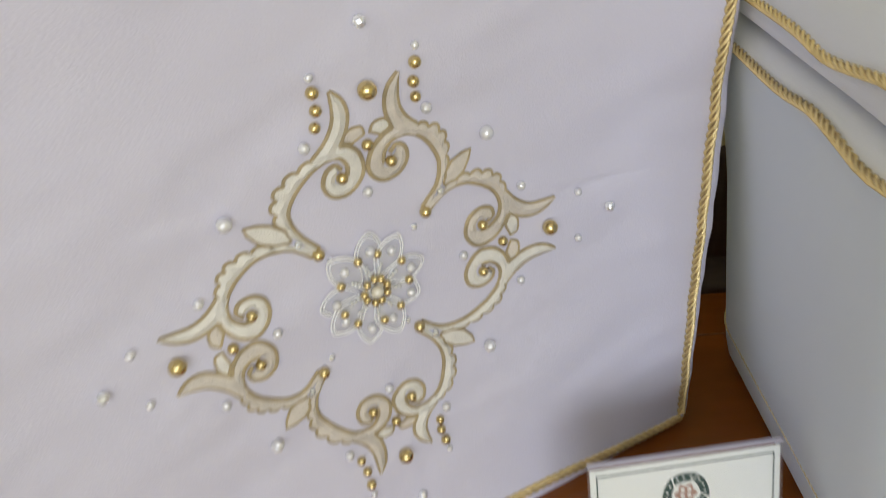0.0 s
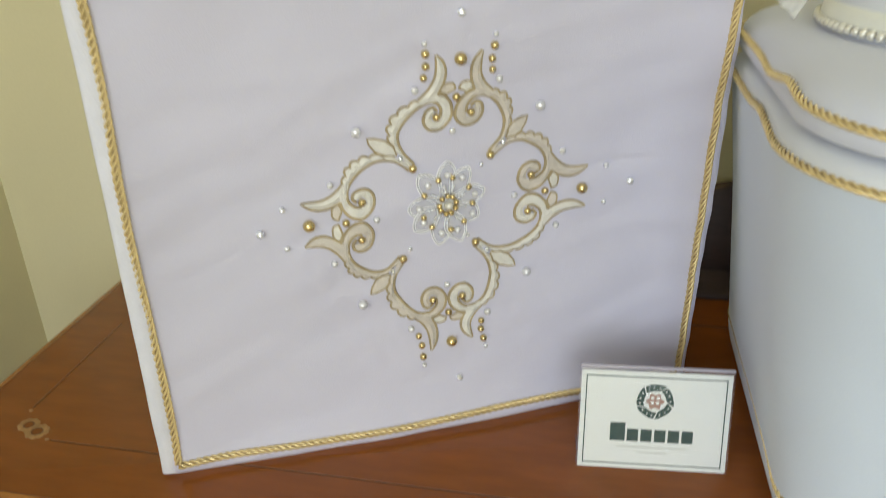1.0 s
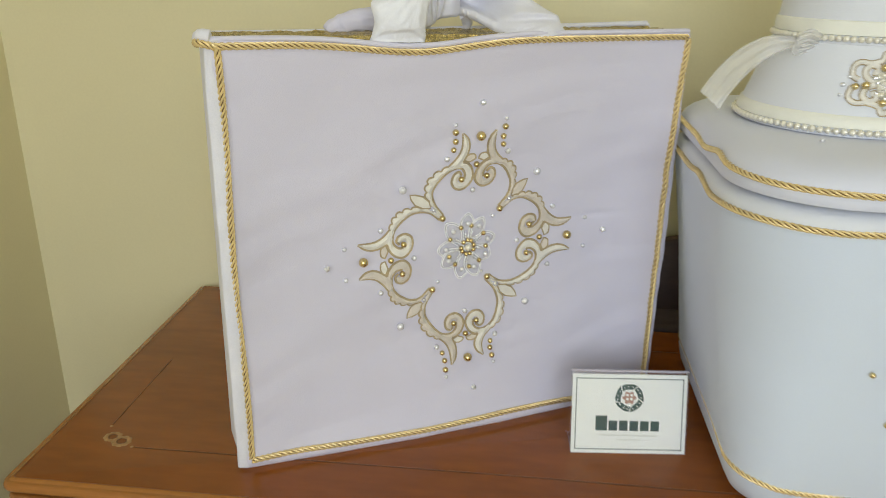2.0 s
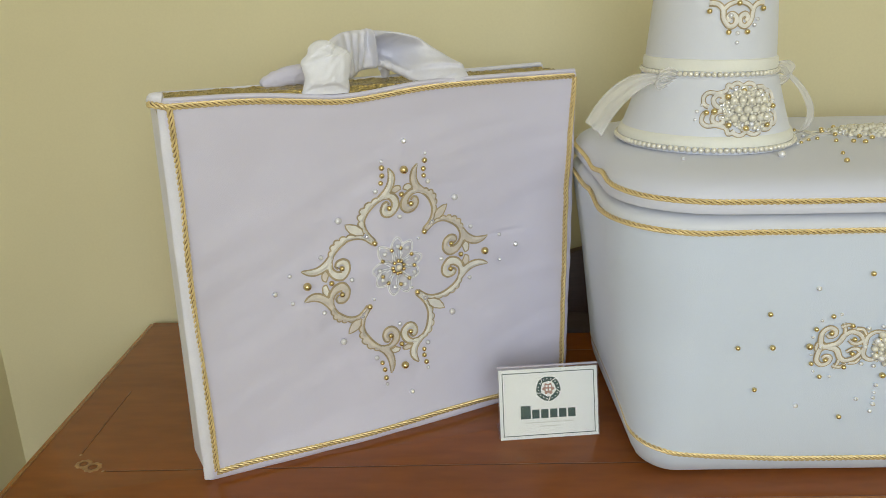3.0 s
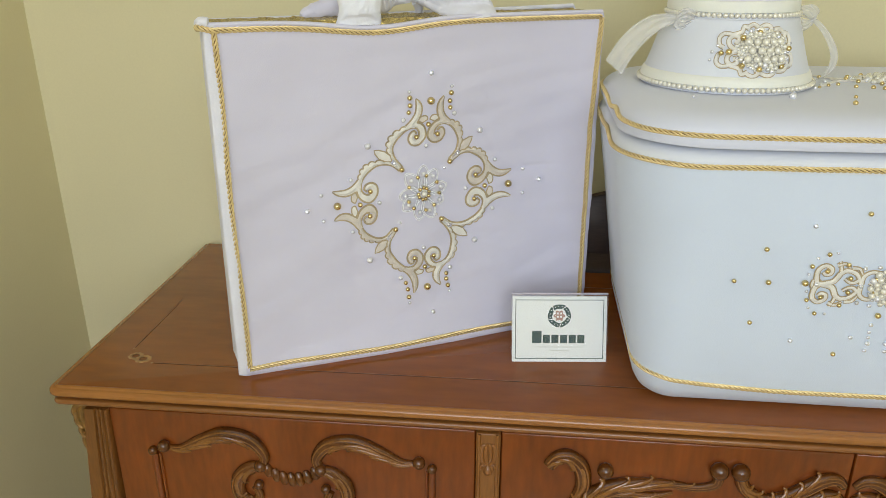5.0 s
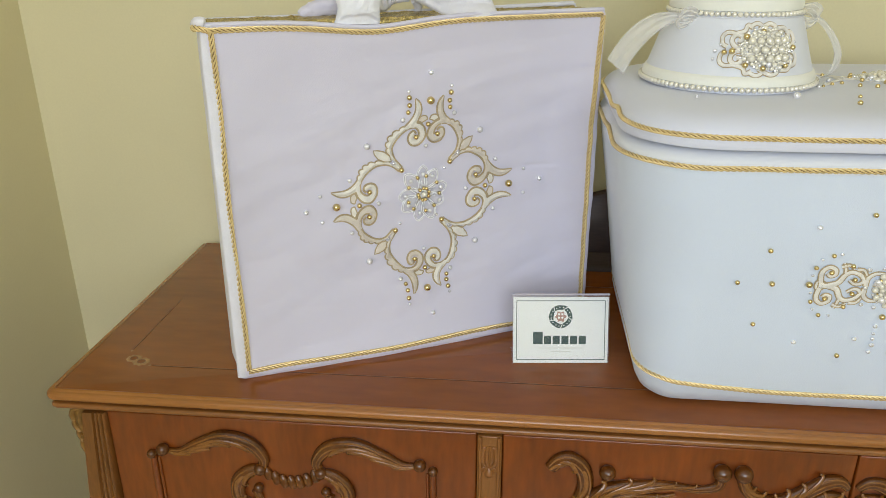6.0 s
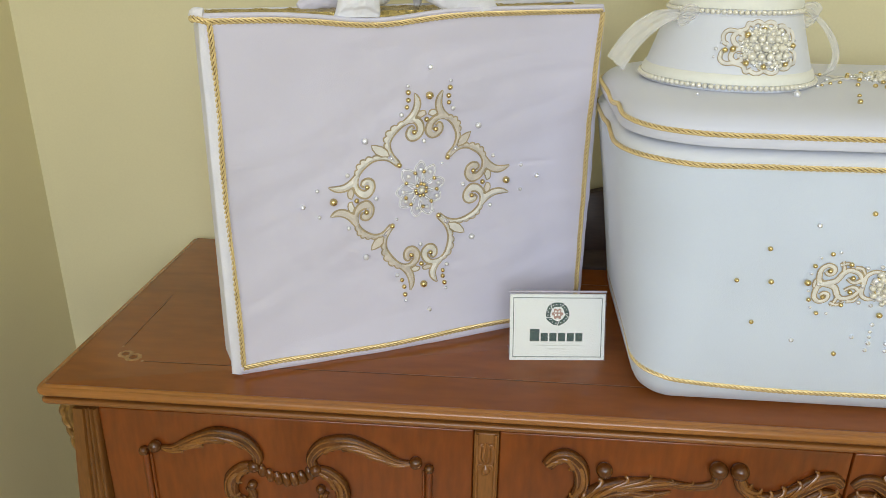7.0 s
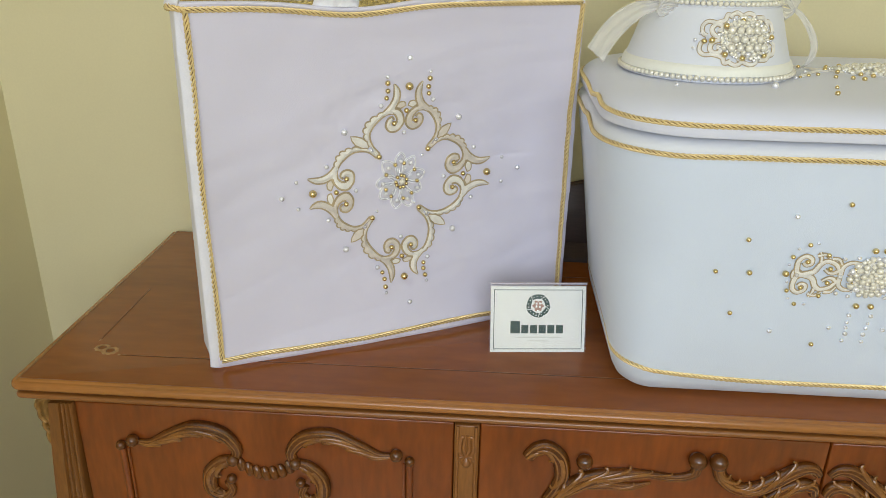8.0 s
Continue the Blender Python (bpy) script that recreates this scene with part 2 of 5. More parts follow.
def strand(bm, line, r, up, closed):
    _, side, top = frames(line, up, closed)
    n = len(line)
    rings = [[bm.verts.new(line[i] + (side[i] * math.cos(2 * math.pi * k / 6) + top[i] * math.sin(2 * math.pi * k / 6)) * r) for k in range(6)] for i in range(n)]
    for i in range(n if closed else n - 1):
        a, c = rings[i], rings[(i + 1) % n]
        for k in range(6):
            bm.faces.new((a[k], a[(k + 1) % 6], c[(k + 1) % 6], c[k]))
    if not closed:
        bm.faces.new(rings[0][::-1])
        bm.faces.new(rings[-1])


def ball_mesh(name, mat, sub=2, smooth=True):
    bm = bmesh.new()
    bmesh.ops.create_icosphere(bm, subdivisions=sub, radius=1)
    return mesh_of(bm, name, mat, smooth)


def rounded(cx, cy, hx, hy, r, n=10, per=6):
    """Outline of a rounded rectangle, counter-clockwise, with points along its straight sides."""
    out = []
    corners = ((cx + hx - r, cy - hy + r, -90), (cx + hx - r, cy + hy - r, 0), (cx - hx + r, cy + hy - r, 90), (cx - hx + r, cy - hy + r, 180))
    for i, (x, y, a0) in enumerate(corners):
        arc = [(x + r * math.cos(radians(a0 + 90 * k / n)), y + r * math.sin(radians(a0 + 90 * k / n))) for k in range(n + 1)]
        out += arc
        x2, y2, a2 = corners[(i + 1) % 4]
        end = (x2 + r * math.cos(radians(a2)), y2 + r * math.sin(radians(a2)))
        out += [(arc[-1][0] + (end[0] - arc[-1][0]) * k / per, arc[-1][1] + (end[1] - arc[-1][1]) * k / per) for k in range(1, per)]
    return out


GOLD_BALL, PEARL_BALL = ball_mesh("gold_bead", M_GOLD, 3), ball_mesh("pearl", M_PEARL, 3)
CPEARL_BALL, CRYSTAL_BALL = ball_mesh("cream_pearl", M_CPEARL, 2), ball_mesh("crystal", M_CRYSTAL, 2, False)
BALLS = {"gold": ("gold_bead", GOLD_BALL), "pearl": ("pearl", PEARL_BALL), "cream": ("pearl", CPEARL_BALL), "crystal": ("crystal", CRYSTAL_BALL)}


def bead(kind, parent, place, r):
    name, me = BALLS[kind]
    return shared(name, me, parent, place, r)


# ---- the room ----
def wall(name, x0, x1, y0, y1, z0=0.0, z1=CEIL):
    return tagged(part(name, slab(x0, x1, y0, y1, z0, z1, 0), M_WALL, None, smooth=False), "smooth cream painted wall", "wall", kind="structure")


wall("wall_north", WALL_W - 0.2, WALL_E + 0.2, WALL_N, WALL_N + 0.2)
west = bmesh.new()
for y0, y1, z0, z1 in ((WALL_S, SIDE_Y0, 0, CEIL), (SIDE_Y1, WALL_N, 0, CEIL), (SIDE_Y0, SIDE_Y1, 0, WIN_Z0), (SIDE_Y0, SIDE_Y1, WIN_Z1, CEIL)):
    box(west, WALL_W - 0.2, WALL_W, y0, y1, z0, z1)
tagged(part("wall_west", west, M_WALL, None, smooth=False), "smooth cream painted wall with a window opening", "wall", kind="structure")
# unseen east wall, set close so its bounce brightens the west wall
wall("bounce_wall_east", WALL_E, WALL_E + 0.2, WALL_S, WALL_N)
south = bmesh.new()
for x0, x1, z0, z1 in ((WALL_W - 0.2, WIN_X0, 0, CEIL), (WIN_X1, WALL_E + 0.2, 0, CEIL), (WIN_X0, WIN_X1, 0, WIN_Z0), (WIN_X0, WIN_X1, WIN_Z1, CEIL)):
    box(south, x0, x1, WALL_S - 0.2, WALL_S, z0, z1)
tagged(part("wall_south", south, M_WALL, None, smooth=False), "smooth cream painted wall with a window opening", "wall", kind="structure")
tagged(part("floor", slab(WALL_W - 0.2, WALL_E + 0.2, WALL_S - 0.2, WALL_N + 0.2, -0.1, 0.0, 0), M_FLOOR, None, smooth=False), "pale wooden floor, unseen, lightened to bounce light upward", "floor", kind="structure")
tagged(part("ceiling", slab(WALL_W - 0.2, WALL_E + 0.2, WALL_S - 0.2, WALL_N + 0.2, CEIL, CEIL + 0.1, 0), M_CEIL, None, smooth=False), "plain white ceiling", "ceiling", kind="structure")
window = thing("window_1", "white framed window that lets in daylight", "window", kind="structure")
wf = bmesh.new()
for x0, x1, z0, z1 in ((WIN_X0, WIN_X0 + 0.05, WIN_Z0, WIN_Z1), (WIN_X1 - 0.05, WIN_X1, WIN_Z0, WIN_Z1), (WIN_X0 + 0.05, WIN_X1 - 0.05, WIN_Z0, WIN_Z0 + 0.05), (WIN_X0 + 0.05, WIN_X1 - 0.05, WIN_Z1 - 0.05, WIN_Z1)):
    box(wf, x0 + 0.001, x1 - 0.001, WALL_S - 0.19, WALL_S - 0.13, z0 + 0.001, z1 - 0.001)
part("window_frame", wf, M_FRAME, window, smooth=False)
# invented frame and opening round the west fill light, out of view
window = thing("added_side_window", "white framed side window, unseen, added to hold the fill light", "window", kind="structure")
wf = bmesh.new()
for y0, y1, z0, z1 in ((SIDE_Y0, SIDE_Y0 + 0.05, WIN_Z0, WIN_Z1), (SIDE_Y1 - 0.05, SIDE_Y1, WIN_Z0, WIN_Z1), (SIDE_Y0 + 0.05, SIDE_Y1 - 0.05, WIN_Z0, WIN_Z0 + 0.05), (SIDE_Y0 + 0.05, SIDE_Y1 - 0.05, WIN_Z1 - 0.05, WIN_Z1)):
    box(wf, WALL_W - 0.19, WALL_W - 0.13, y0 + 0.001, y1 - 0.001, z0 + 0.001, z1 - 0.001)
part("window_frame", wf, M_FRAME, window, smooth=False)


# ---- the sideboard ----
SIDE_X, SIDE_Y = 0.505, 0.20
sideboard = thing("sideboard", "long reddish-brown carved wooden sideboard with moulded top", "sideboard", pose(SIDE_X, SIDE_Y, 0))
HALF, BACK = 1.0125, 0.497
CORNER = 0.009


def edge_line():
    """The top's outline along the left end, the front and the right end, with outward directions."""
    out = [(-HALF, BACK, -1, 0)]
    for sx in (-1, 1):
        arc = []
        for k in range(7):
            a = radians(15 * k)
            ox, oy = sx * math.cos(a), -math.sin(a)
            arc.append((sx * (HALF - CORNER) + CORNER * ox, -0.020 + CORNER + CORNER * oy, ox, oy))
        out += arc if sx < 0 else arc[::-1]
    return out + [(HALF, BACK, 1, 0)]


EDGE_LINE = edge_line()
part("top", loft([[(x - ox * d, y - oy * d, z) for x, y, ox, oy in EDGE_LINE] for d, z in ((0.004, 0.8865), (0.001, 0.8880), (0.0, 0.8905), (0.0, 0.8950), (0.0012, 0.8978), (0.0035, 0.8994), (0.0065, TABLE))]), M_TOP, sideboard, "glossy red-brown veneered top")


def moulding(profile, inset=0.0):
    """A moulded strip along both sides and the front: profile in outward distance and height."""
    bm = bmesh.new()
    rings = []
    for x, y, ox, oy in EDGE_LINE:
        ring = []
        for d, z in profile:
            d -= inset
            if d < -CORNER and y < BACK - 0.01:
                ring.append((math.copysign(HALF + d, x), -0.020 - d, z))
            else:
                ring.append((x + ox * d, y + oy * d, z))
        rings.append(ring)
    return loft(rings, True, True, bm)


def half_round(r0, zc, r, n=8):
    return [(r0 + r * math.sin(math.pi * k / n), zc + r * math.cos(math.pi * k / n)) for k in range(n + 1)] + [(r0 - 0.012, zc - r), (r0 - 0.012, zc + r)]


part("edge_moulding", moulding([(0.0012 + 0.0042 * math.sin(math.pi * k / 8), 0.8928 + 0.0056 * math.cos(math.pi * k / 8)) for k in range(9)] + [(-0.008, 0.8872), (-0.008, 0.8984)]), M_EDGE, sideboard, "rounded golden-brown edge moulding")
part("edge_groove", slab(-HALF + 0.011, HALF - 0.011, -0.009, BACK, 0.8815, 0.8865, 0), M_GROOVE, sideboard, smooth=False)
part("edge_lip", moulding([(0.0004, 0.8950), (0.0004, 0.8952), (-0.0008, 0.8981), (-0.0032, 0.8997), (-0.0056, TABLE + 0.0002), (-0.0056, 0.8975), (-0.0030, 0.8950)]), M_EDGE, sideboard, "golden-brown rounded lip of the top")
part("top_groove", moulding([(-0.0066, TABLE + 0.0002), (-0.0059, TABLE + 0.0003), (-0.0059, TABLE - 0.002), (-0.0066, TABLE - 0.002)]), M_FRONT, sideboard, "fine reddish line along the edge")
part("lower_moulding", moulding(half_round(-0.0022, 0.8777, 0.0042)), M_BEAD, sideboard, "thin golden-brown bead moulding")
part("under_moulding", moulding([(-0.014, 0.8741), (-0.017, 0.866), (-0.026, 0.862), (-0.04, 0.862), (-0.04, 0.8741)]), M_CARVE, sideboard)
part("carcass", slab(-0.972, 0.972, 0.014, BACK - 0.006, 0.10, 0.8815, 0.002), M_FRONT, sideboard)
part("plinth", slab(-0.985, 0.985, 0.004, BACK - 0.006, 0.0, 0.10, 0.006), M_CARVE, sideboard)


def relief(path, radii, flat=0.75, sides=10, y0=-0.004, bm=None):
    """A raised carved band on the front, along a path in width and height."""
    p = smooth_path([(x, y0, z) for x, z in path], 7)
    t = np.linspace(0, 1, len(p))
    r = np.interp(t, np.linspace(0, 1, len(radii)), radii)
    p[:, 1] -= r * flat * 0.35
    return tube(p, r, (0, -1, 0), sides, flat, False, bm), p, r


def acanthus(name, path, radii, side=1, lobes=5, y0=-0.004, spread=0.9, label=""):
    """A carved leaf scroll: a thick dark band with ridges along it, their highlights painted in lighter wood, and leaf
    lobes on one side.
    """
    bm, p, r = relief(path, radii, y0=y0)
    tan, sd, _ = frames(p, (0, -1, 0))
    leaf_bm = bmesh.new()
    n = len(p)
    arc = np.linspace(0, 1, n)

    def along(at, off, lift):
        """Points at shares of the band's length, set off sideways and raised, both in band radii."""
        at = np.clip(at, 0, 1)
        q = np.stack([np.interp(at, arc, p[:, k]) for k in range(3)], 1)
        w = np.stack([np.interp(at, arc, sd[:, k]) for k in range(3)], 1)
        rr = np.interp(at, arc, r)
        q = q + w * (rr * off)[:, None]
        q[:, 1] -= rr * lift
        return q, rr

    t = np.linspace(0, 1, 15)
    for k in range(lobes):
        f = k / max(1, lobes - 1)
        s1 = 0.20 + 0.58 * f
        s0 = max(0.0, s1 - 0.36)
        hook = np.clip((t - 0.72) / 0.28, 0, 1)
        at = s0 + (s1 - s0) * (t - 0.22 * hook ** 2)
        off = side * (-0.15 + 0.25 * (k % 2) + (0.75 + 0.5 * spread) * t ** 2.4)
        q, rr = along(at, off, 0.62 * np.sqrt(np.clip(1 - off * off, 0.05, 1)) + 0.14 * np.sin(math.pi * t))
        tube(q, np.maximum(rr * 0.40 * (0.25 + t) ** 0.5 * (1.02 - t) ** 0.30, 0.0004), (0, -1, 0), 7, 0.75, False, leaf_bm)
    for place in (-0.55, 0.05, 0.55):
        at = np.linspace(0.04, 0.97, 40)
        q, rr = along(at, np.full(40, side * place), np.full(40, 0.66 * math.sqrt(1 - place * place)))
        tube(q, np.maximum(rr * 0.13, 0.0004), (0, -1, 0), 6, 0.9, False, leaf_bm)
    ob = part(name, bm, M_CARVE, sideboard, label)
    part("carved_foliage", leaf_bm, M_RIDGE_LIT, ob, "leaf blades lightened as painted highlights")


def carved_ball(x, z, r, y0=-0.004):
    ob = shared("carved_ball", BALL_WOOD, sideboard, (x, y0 - r * 0.55, z), r)
    return ob


BALL_WOOD = ball_mesh("carved_ball", M_CARVE, 3)


def mirrored(points, about):
    return [(2 * about - x, z) for x, z in points]


def outer_door(c, sgn):
    """A side door with its raised carved frame; c is its middle."""
    part("door", slab(c - 0.2445, c + 0.2445, -0.003, 0.012, 0.14, 0.861, 0.002), M_FRONT, sideboard, "orange-brown veneered door")
    for s in (-1, 1):
        m = (lambda pts: pts) if s == -1 else (lambda pts: mirrored(pts, c))
        acanthus("carved_scroll", m([(c - 0.176, 0.808), (c - 0.150, 0.806), (c - 0.122, 0.820), (c - 0.088, 0.834), (c - 0.054, 0.828), (c - 0.036, 0.805), (c - 0.040, 0.787)]), [0.0028, 0.0062, 0.0095, 0.0112, 0.0105, 0.008, 0.0062], -s, 8, label="dark carved acanthus scroll")
        acanthus("carved_scroll", m([(c - 0.036, 0.786), (c - 0.056, 0.783), (c - 0.073, 0.764), (c - 0.074, 0.738), (c - 0.058, 0.727), (c - 0.047, 0.738), (c - 0.052, 0.752)]), [0.006, 0.0095, 0.011, 0.010, 0.008, 0.006, 0.0055], s, 4, label="dark carved acanthus scroll")
        carved_ball(*m([(c - 0.189, 0.801)])[0], 0.0066)
        carved_ball(*m([(c - 0.172, 0.810)])[0], 0.0086)
        carved_ball(*m([(c - 0.041, 0.788)])[0], 0.0085)
        carved_ball(*m([(c - 0.046, 0.757)])[0], 0.0068)
        bm, _, _ = relief(m([(c - 0.1885, 0.795), (c - 0.1885, 0.6), (c - 0.1885, 0.40), (c - 0.1885, 0.22)]), [0.0048], 0.9, 8)
        relief(m([(c - 0.1815, 0.795), (c - 0.1815, 0.6), (c - 0.1815, 0.4), (c - 0.1815, 0.22)]), [0.0018], 0.9, 6, bm=bm)
        part("panel_bead", bm, M_FRONT, sideboard)
    for k in range(7):
        f = k / 6 * 2 - 1
        bm, _, _ = relief([(c + f * 0.032 - 0.003, 0.789 - 0.012 * (1 - f * f)), (c + f * 0.032, 0.781 - 0.013 * (1 - f * f)), (c + f * 0.032 + 0.002, 0.773 - 0.013 * (1 - f * f))], [0.003, 0.0056, 0.0062, 0.0052], 0.9)
        part("carved_bead", bm, M_CARVE, sideboard)


def inner_door(sgn):
    """A middle door; sgn -1 is the one whose free edge is at the sideboard's middle, on its other side for 1."""
    m = (lambda pts: [(x - SIDE_X, z) for x, z in pts]) if sgn == -1 else (lambda pts: [(SIDE_X - x, z) for x, z in pts])
    x0, x1 = sorted((sgn * 0.0012, sgn * 0.4265))
    part("door", slab(x0, x1, -0.003, 0.012, 0.14, 0.861, 0.002), M_FRONT, sideboard, "orange-brown veneered door")
    acanthus("carved_scroll", m([(0.1395, 0.818), (0.150, 0.831), (0.164, 0.834), (0.179, 0.820), (0.184, 0.795), (0.178, 0.772), (0.168, 0.752), (0.160, 0.725)]), [0.0085, 0.010, 0.0105, 0.011, 0.0105, 0.009, 0.008, 0.006], -sgn, 3, label="dark carved acanthus scroll")
    acanthus("carved_leaf", m([(0.171, 0.750), (0.190, 0.772), (0.222, 0.792), (0.258, 0.799), (0.290, 0.801), (0.322, 0.798), (0.346, 0.805), (0.349, 0.822)]), [0.008, 0.012, 0.0125, 0.010, 0.0062, 0.0055, 0.0068, 0.0075], sgn, 6, spread=1.3, label="dark carved acanthus leaf branch")
    acanthus("carved_leaf", m([(0.205, 0.778), (0.24, 0.782), (0.272, 0.781), (0.296, 0.788)]), [0.007, 0.0075, 0.006, 0.002], sgn, 3, label="dark carved acanthus leaf branch")
    for x, z, r in ((0.210, 0.818, 0.0105), (0.3475, 0.829, 0.0115), (0.373, 0.829, 0.0115)):
        carved_ball(*m([(x, z)])[0], r)
    acanthus("carved_scroll", m([(0.374, 0.823), (0.382, 0.803), (0.404, 0.788), (0.430, 0.792), (0.450, 0.806), (0.472, 0.822), (0.488, 0.824), (0.499, 0.814)]), [0.008, 0.0088, 0.0095, 0.0105, 0.0105, 0.010, 0.008, 0.005], sgn, 6, spread=1.4, label="dark carved acanthus scroll")
    acanthus("carved_scroll", m([(0.430, 0.760), (0.452, 0.782), (0.474, 0.798), (0.492, 0.797), (0.498, 0.784)]), [0.007, 0.010, 0.0105, 0.009, 0.006], sgn, 4, label="dark carved acanthus scroll")


def stile(c):
    bm = slab(c - 0.0155, c + 0.0155, -0.008, 0.012, 0.12, 0.861, 0.002)
    ob = part("stile", bm, M_PILASTER, sideboard, "narrow upright with carved drop")
    for s in (-1, 1):
        bm, _, _ = relief([(c + s * 0.0115, 0.86), (c + s * 0.0115, 0.6), (c + s * 0.0115, 0.13)], [0.0022], 0.9, 6, -0.008)
        part("stile_bead", bm, M_PILASTER, ob)
    for s in (-1, 1):
        for pts, rr in (([(0.0010, 0.8130), (0.0070, 0.8190), (0.0086, 0.8300), (0.0078, 0.8410), (0.0048, 0.8440), (0.0040, 0.8395)], [0.0014, 0.0026, 0.0030, 0.0028, 0.0022, 0.0014]),
                        ([(0.0008, 0.8150), (0.0032, 0.8250), (0.0030, 0.8360), (0.0008, 0.8465)], [0.0014, 0.0026, 0.0024, 0.0012]),
                        ([(0.0020, 0.8120), (0.0070, 0.8130), (0.0092, 0.8085), (0.0072, 0.8055)], [0.0012, 0.0020, 0.0020, 0.0010])):
            bm, _, _ = relief([(c + s * x, z) for x, z in pts], rr, 0.8, 8, -0.008)
            part("carved_leaf", bm, M_BEAD, ob)
    bm, _, _ = relief([(c, 0.8130), (c, 0.8075), (c, 0.8030), (c, 0.7985)], [0.0010, 0.0044, 0.0060, 0.0028], 0.6, 10, -0.008)
    part("carved_bud", bm, M_BEAD, ob)


def pilaster(s):
    """A fluted corner post that sweeps outward, with a gilt bracket on its flank."""
    rings = []
    for k in range(33):
        z = 0.861 - 0.761 * k / 32
        out = 0.000 + 0.022 * math.sin(min(1, (0.861 - z) / 0.3) * math.pi / 2) - 0.016 * max(0, (0.5 - z) / 0.4)
        ring = []
        for i in range(37):
            f = i / 36
            y = -0.005 - (0.0046 * abs(math.sin(f / 0.52 * 3 * math.pi)) if f < 0.52 else 0.0040 * min(1, (f - 0.52) / 0.06))
            ring.append((s * (0.9485 + 0.031 * f + out * (0.35 + 0.65 * f)), y, z))
        ring += [(s * (0.9795 + out), 0.035, z), (s * 0.9485, 0.035, z)]
        rings.append(ring)
    ob = part("corner_post", loft(rings), M_PILASTER, sideboard, "fluted corner post")
    bm = bmesh.new()
    for pts, rr in (([(0.986, 0.860), (0.996, 0.852), (0.997, 0.836), (0.991, 0.818), (0.995, 0.800), (0.992, 0.788)], [0.006, 0.0095, 0.0100, 0.0080, 0.0065, 0.003]),
                    ([(0.990, 0.858), (1.005, 0.856), (1.012, 0.846), (1.006, 0.837), (0.999, 0.843)], [0.0035, 0.0052, 0.0050, 0.0040, 0.0025]),
                    ([(1.008, 0.848), (1.010, 0.832), (1.002, 0.822), (0.994, 0.828)], [0.0035, 0.0048, 0.0042, 0.0024]),
                    ([(1.004, 0.832), (1.006, 0.816), (0.999, 0.806), (0.992, 0.812)], [0.003, 0.0042, 0.0038, 0.0022]),
                    ([(0.999, 0.815), (1.003, 0.800), (0.998, 0.788), (0.990, 0.786), (0.992, 0.793)], [0.0025, 0.0040, 0.0040, 0.0032, 0.002])):
        p = smooth_path([(s * (0.985 + (x - 0.986) * 0.74), 0.010 - 0.004 * (len(pts) < 6), z) for x, z in pts], 6)
        tube(p, np.interp(np.linspace(0, 1, len(p)), np.linspace(0, 1, len(rr)), rr) * 0.85, (0, -1, 0), 8, 1.2, False, bm)
    part("carved_bracket", bm, M_GILT, sideboard, "gilt carved leaf bracket")


for sgn in (-1, 1):
    outer_door(sgn * 0.704, sgn)
    inner_door(sgn)
    stile(sgn * 0.443)
    pilaster(sgn)

# the low backboard along the top's rear edge
board = bmesh.new()
BOARD_TOP = smooth_path([(-0.57, 0.968, 0), (-0.45, 0.985, 0), (-0.35, 1.010, 0), (-0.300, 1.025, 0), (-0.275, 1.032, 0), (-0.25, 1.038, 0), (-0.20, 1.046, 0), (0.0, 1.060, 0)], 6)
BOARD_TOP = [(x, z) for x, z, _ in BOARD_TOP] + [(-x, z) for x, z, _ in BOARD_TOP[-2::-1]]
loft([[(x, 0.462, TABLE), (x, 0.462, z - 0.004), (x, 0.465, z), (x, 0.482, z), (x, 0.485, z - 0.004), (x, 0.485, TABLE)] for x, z in BOARD_TOP], True, True, board)
part("backboard", board, M_BOARD, sideboard, "low dark wooden backboard with curved top")
foot = bmesh.new()
loft([[(x, 0.462, TABLE), (x, 0.430, TABLE), (x, 0.430, TABLE + 0.004), (x, 0.434, TABLE + 0.008), (x, 0.444, TABLE + 0.010), (x, 0.452, TABLE + 0.014), (x, 0.456, TABLE + 0.022), (x, 0.462, TABLE + 0.024)] for x in (-0.57, 0.57)], True, True, foot)
part("backboard_moulding", foot, M_BOARD, sideboard)

# inlaid lines and corner ornaments of the top


def inlay_line(x0, y0, x1, y1, strips=((-0.0003, 0.0005, M_GROOVE), (0.0008, 0.0004, M_LINE))):
    d = Vector((x1 - x0, y1 - y0, 0)).normalized()
    n = Vector((-d.y, d.x, 0))
    for off, ww, mat in strips:
        a, e = Vector((x0, y0, TABLE - 0.003)) + n * off, Vector((x1, y1, TABLE - 0.003)) + n * off
        up = Vector((0, 0, 0.0033))
        part("inlay_line", loft([[p - n * ww, p + n * ww, p + n * ww + up, p - n * ww + up] for p in (a, e)]), mat, sideboard, smooth=False)


